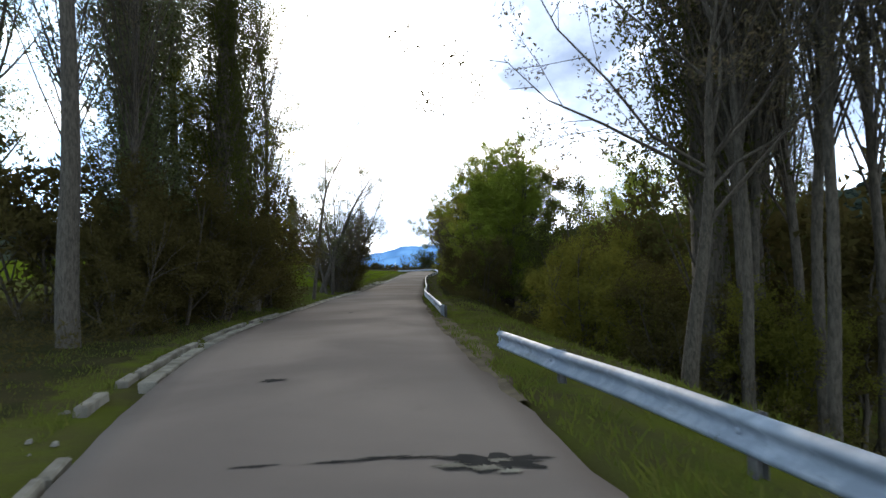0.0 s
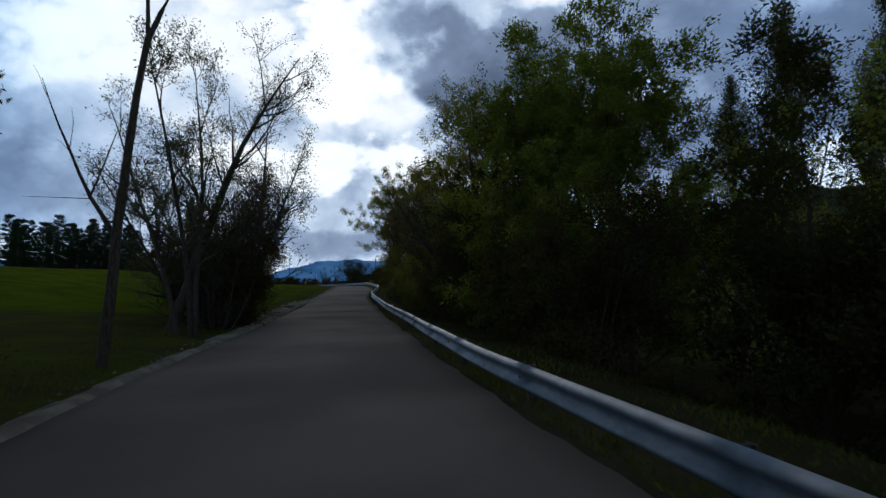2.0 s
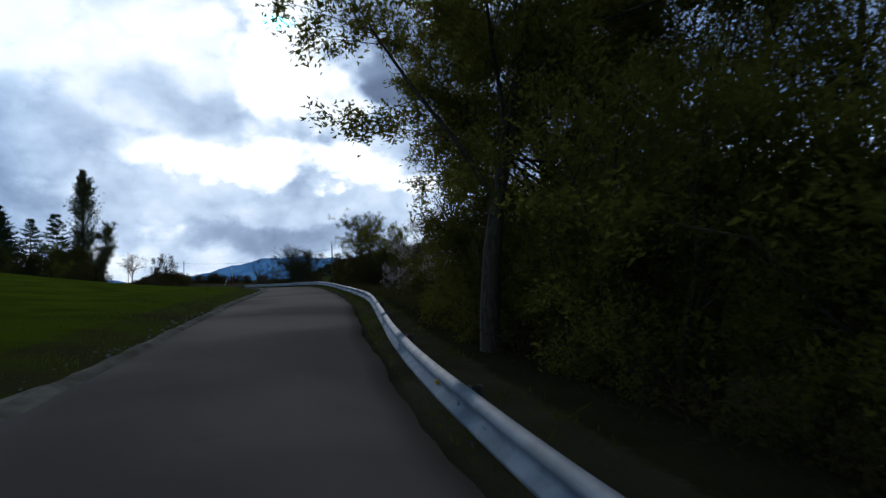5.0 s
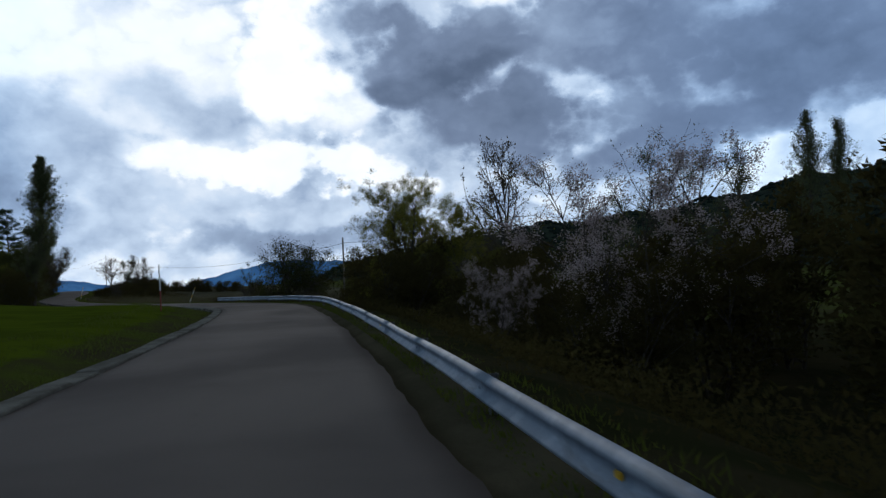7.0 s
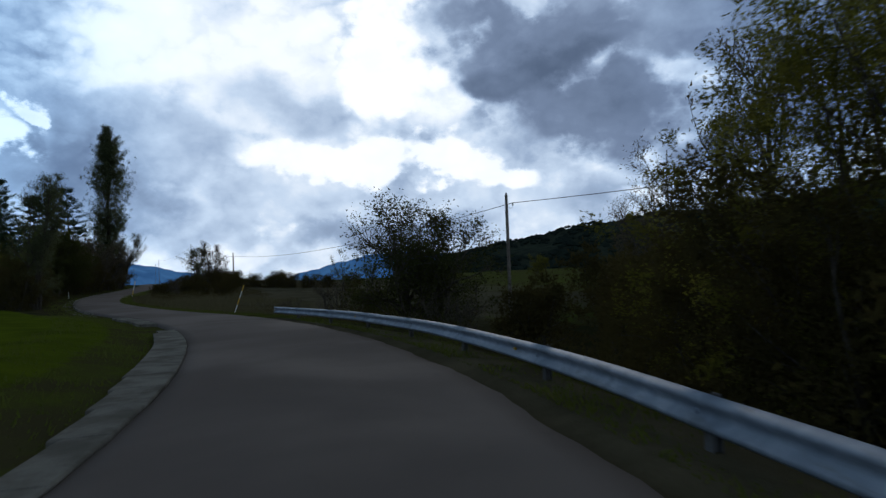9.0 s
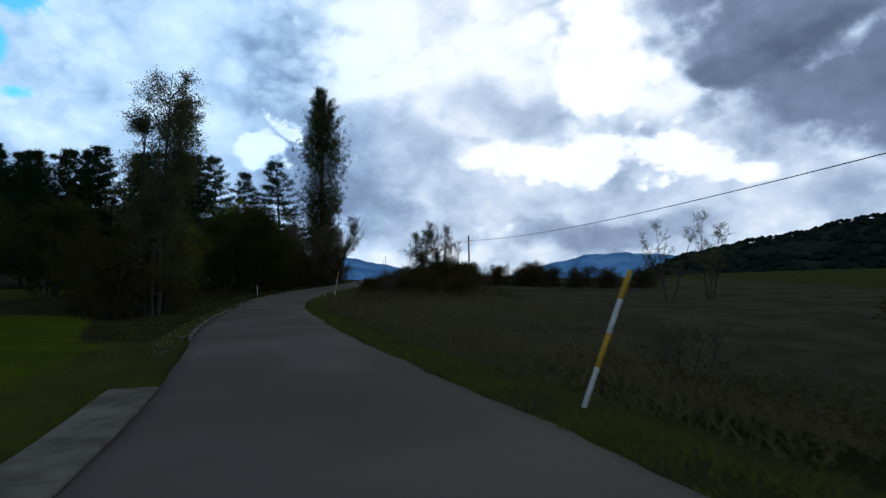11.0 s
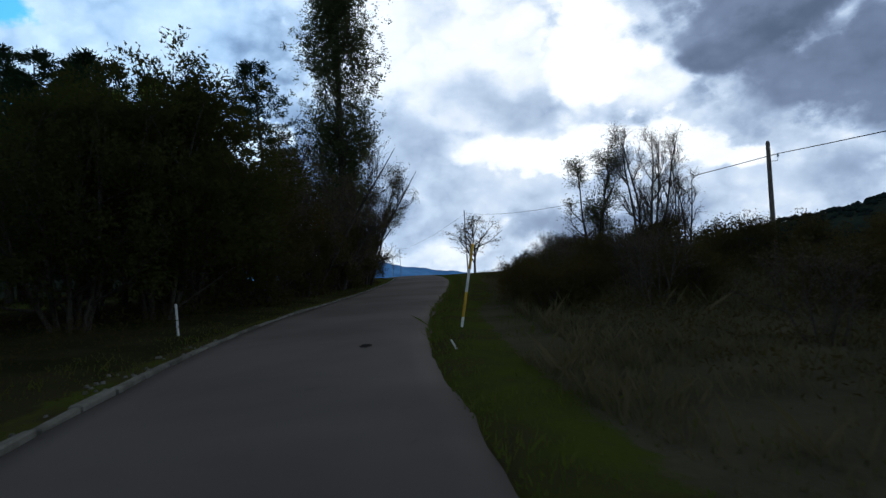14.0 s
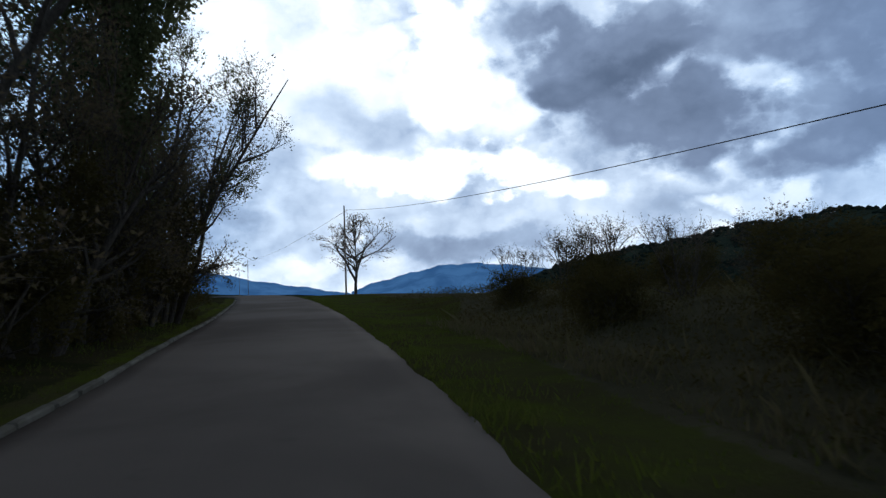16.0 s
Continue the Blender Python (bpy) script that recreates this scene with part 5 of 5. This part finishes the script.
def build_far_woods():
    """Small conical and rounded tree tops over the valley's sides."""
    rng = np.random.RandomState(7)
    v, f = [], []
    spots = []
    while len(spots) < 2500:
        az, away = radians(rng.uniform(1, 68)), rng.uniform(250, 720)
        if math.sin(az * 19 + 1) * math.sin(away * 0.021 + az * 9) < 0.62:
            spots.append((-10 + away * math.sin(az), 130 + away * math.cos(az)))
    while len(spots) < 3700:
        x, y = rng.uniform(-620, -130), rng.uniform(60, 1500)
        if y < 420 and x > -170 or x > -230 - 0.10 * y:
            continue
        spots.append((x, y))
    sp = np.array(spots)
    gz = ground_z(sp[:, 0], sp[:, 1])
    for (x, y), z in zip(spots, gz):
        h, r = rng.uniform(1.8, 3.6), rng.uniform(1.6, 3.4)
        b = len(v)
        t0 = rng.uniform(0, 6.28)
        for q, u in ((0.75, 0.1), (1.0, 0.38), (0.6, 0.72)):
            for k in range(6):
                a = t0 + k * 1.047
                rr = r * q * rng.uniform(0.75, 1.2)
                v.append((x + rr * math.cos(a), y + rr * math.sin(a), z + h * u + rng.uniform(-0.4, 0.4)))
        v.append((x, y, z + h))
        for g in (0, 6):
            for k in range(6):
                f.append((b + g + k, b + g + (k + 1) % 6, b + g + 6 + (k + 1) % 6, b + g + 6 + k))
        for k in range(6):
            f.append((b + 12 + k, b + 12 + (k + 1) % 6, b + 18))
    me = bpy.data.meshes.new("forest")
    me.from_pydata(v, [], f)
    tagged(link("forest", me, M["far_leaves"]), "dark wooded hillsides of the valley", "forest", kind="stuff")


blades("grass", ((15000, -5, 60, -1, 0.6, 3.2), (20000, 56, 176, -1, 0.7, 4.0), (9000, 176, 275, -1, 0.6, 2.4), (12000, -5, 40, 1, 0.1, 4.5), (5000, 26, 96, 1, 0.1, 1.5), (12000, 96, 160, 1, 0.4, 1.9),
                 (20000, 158, 282, 1, 0.0, 3.0)), 0.06, 0.2, "blades", "rough green grass along the road verges", 5)
blades("dry_grass", ((20000, 160, 206, 1, 1.3, 12), (15000, 204, 246, 1, 2.4, 12)), 0.15, 0.55, "dry_blades", "long dull dry grass on the meadow and bank", 9)
build_undergrowth()
build_far_woods()


# ---------------------------------------------------------------- poles, wires and marker stakes
def utility_pole(x, y, top, lean=(0.0, 0.0)):
    z = float(ground_z(x, y))
    root = tagged(new("utility_pole"), "weathered wooden utility pole carrying a single wire", "utility pole", group="poles along the road")
    root.location = (x, y, z)
    h = top - z
    bm = bmesh.new()
    tube(bm, [(lean[0] * u * h, lean[1] * u * h, -0.6 + (h + 0.6) * u) for u in (0, 0.3, 0.6, 0.9, 0.985, 1.0)], [0.10, 0.092, 0.084, 0.074, 0.07, 0.04], 10)
    part("shaft", bm, M["timber"], root)
    bm = bmesh.new()
    tube(bm, [(0.06 + lean[0] * h, lean[1] * h, h - 0.75), (0.28 + lean[0] * h, lean[1] * h, h - 0.75), (0.30 + lean[0] * h, lean[1] * h, h - 0.60)], [0.012, 0.012, 0.012], 6)
    hook = part("bracket", bm, M["zinc"], root)
    bm = bmesh.new()
    tube(bm, [(0.30 + lean[0] * h, lean[1] * h, h - 0.62), (0.30 + lean[0] * h, lean[1] * h, h - 0.57), (0.30 + lean[0] * h, lean[1] * h, h - 0.52), (0.30 + lean[0] * h, lean[1] * h, h - 0.48)], [0.025, 0.045, 0.03, 0.02], 8)
    part("insulator", bm, M["white"], hook)
    return Vector((x + 0.30 + lean[0] * h, y + lean[1] * h, z + h - 0.5))


def wire(a, b, sag):
    bm = bmesh.new()
    pts = [a.lerp(b, u) - Vector((0, 0, sag * 4 * u * (1 - u))) for u in np.linspace(0, 1, 25)]
    tube(bm, pts, [0.016] * 25, 5)
    tagged(part("overhead_wire", bm, M["wire"]), "black overhead wire sagging between wooden poles", "wire", group="overhead wires")


tops = [utility_pole(34.0, 100.0, 6.5), utility_pole(0.35, 155.1, 5.0), utility_pole(-29.0, 215.0, 4.35, (0.01, 0.0)), utility_pole(-56.7, 281.1, 8.7), utility_pole(-111.0, 403.0, 8.0),
        utility_pole(-150.0, 500.0, 8.0)]
for a, b in zip(tops, tops[1:]):
    wire(a, b, 0.9)


def stake(s, d, length, lean_x, lean_y, bands, r, label, name="snow_stake"):
    x, y = on_road(s, d)
    z = float(ground_z(x, y))
    root = tagged(new(name), label, "marker stake")
    root.location = (x, y, z)
    way = Vector((lean_x, lean_y, 1)).normalized()
    lo = -0.15
    for mat, u in bands:
        hi = u * length
        bm = bmesh.new()
        pts = [way * lo, way * (lo + 0.004), way * (hi - 0.004), way * hi]
        tube(bm, pts, [r * 0.93, r, r, r * 0.93], 10)
        part("band", bm, M[mat], root, {"white": "white painted band", "yellow": "yellow painted band", "red": "red painted band"}[mat])
        lo = hi
    bm = bmesh.new()
    bmesh.ops.create_uvsphere(bm, u_segments=8, v_segments=5, radius=r * 0.95, matrix=Matrix.Translation(way * length) @ Matrix.Diagonal((1, 1, 0.5, 1)))
    part("cap", bm, M[bands[-1][0]], root)


stake(210.8, 2.02, 1.85, 0.19, 0.06, (("white", 0.12), ("yellow", 0.42), ("white", 0.70), ("yellow", 1.0)), 0.032, "leaning yellow and white snow stake in the grass verge")
stake(162.6, 3.3, 1.65, 0.36, 0.0, (("white", 0.30), ("yellow", 0.55), ("white", 0.8), ("yellow", 1.0)), 0.030, "strongly leaning yellow and white snow stake past the rail end")
stake(127.2, -4.4, 1.75, -0.02, 0.0, (("red", 0.55), ("white", 1.0)), 0.032, "upright white stake with a red foot in the field edge")
stake(213.0, -5.0, 0.78, -0.03, 0.0, (("white", 1.0),), 0.032, "short white marker peg beside dark shrubs", "marker_peg")
stake(207.4, 1.62, 0.11, -0.5, -0.1, (("white", 1.0),), 0.018, "small toppled white peg in the grass verge", "marker_peg")


def culvert(s, d):
    x, y = on_road(s, d)
    z = float(ground_z(x, y))
    root = tagged(new("culvert"), "small concrete culvert mouth, its shaded pipe a solid dark block", "culvert")
    root.location = (x, y, z - 0.36)
    a = math.atan2(-np.interp(s, FS, TX), np.interp(s, FS, TY))
    m = Matrix.Rotation(a, 4, "Z")
    for dx, w, top in ((-0.34, 0.34, 0.52), (0.30, 0.10, 0.36)):
        bm = bmesh.new()
        box(bm, m @ Matrix.Translation((dx, 0.05, top / 2 - 0.1)), w, 0.5, top + 0.2, 0.03)
        part("side_wall", bm, M["concrete"], root)
    bm = bmesh.new()
    box(bm, m @ Matrix.Translation((0.04, 0.16, 0.47)), 0.44, 0.3, 0.07, 0.02)
    part("lintel", bm, M["concrete"], root)
    # solid near-black block stands in for the shade inside the pipe
    bm = bmesh.new()
    box(bm, m @ Matrix.Translation((0.04, 0.08, 0.18)), 0.40, 0.24, 0.5, 0.01)
    part("pipe_mouth", bm, M["hollow"], root)


culvert(65.6, -3.95)
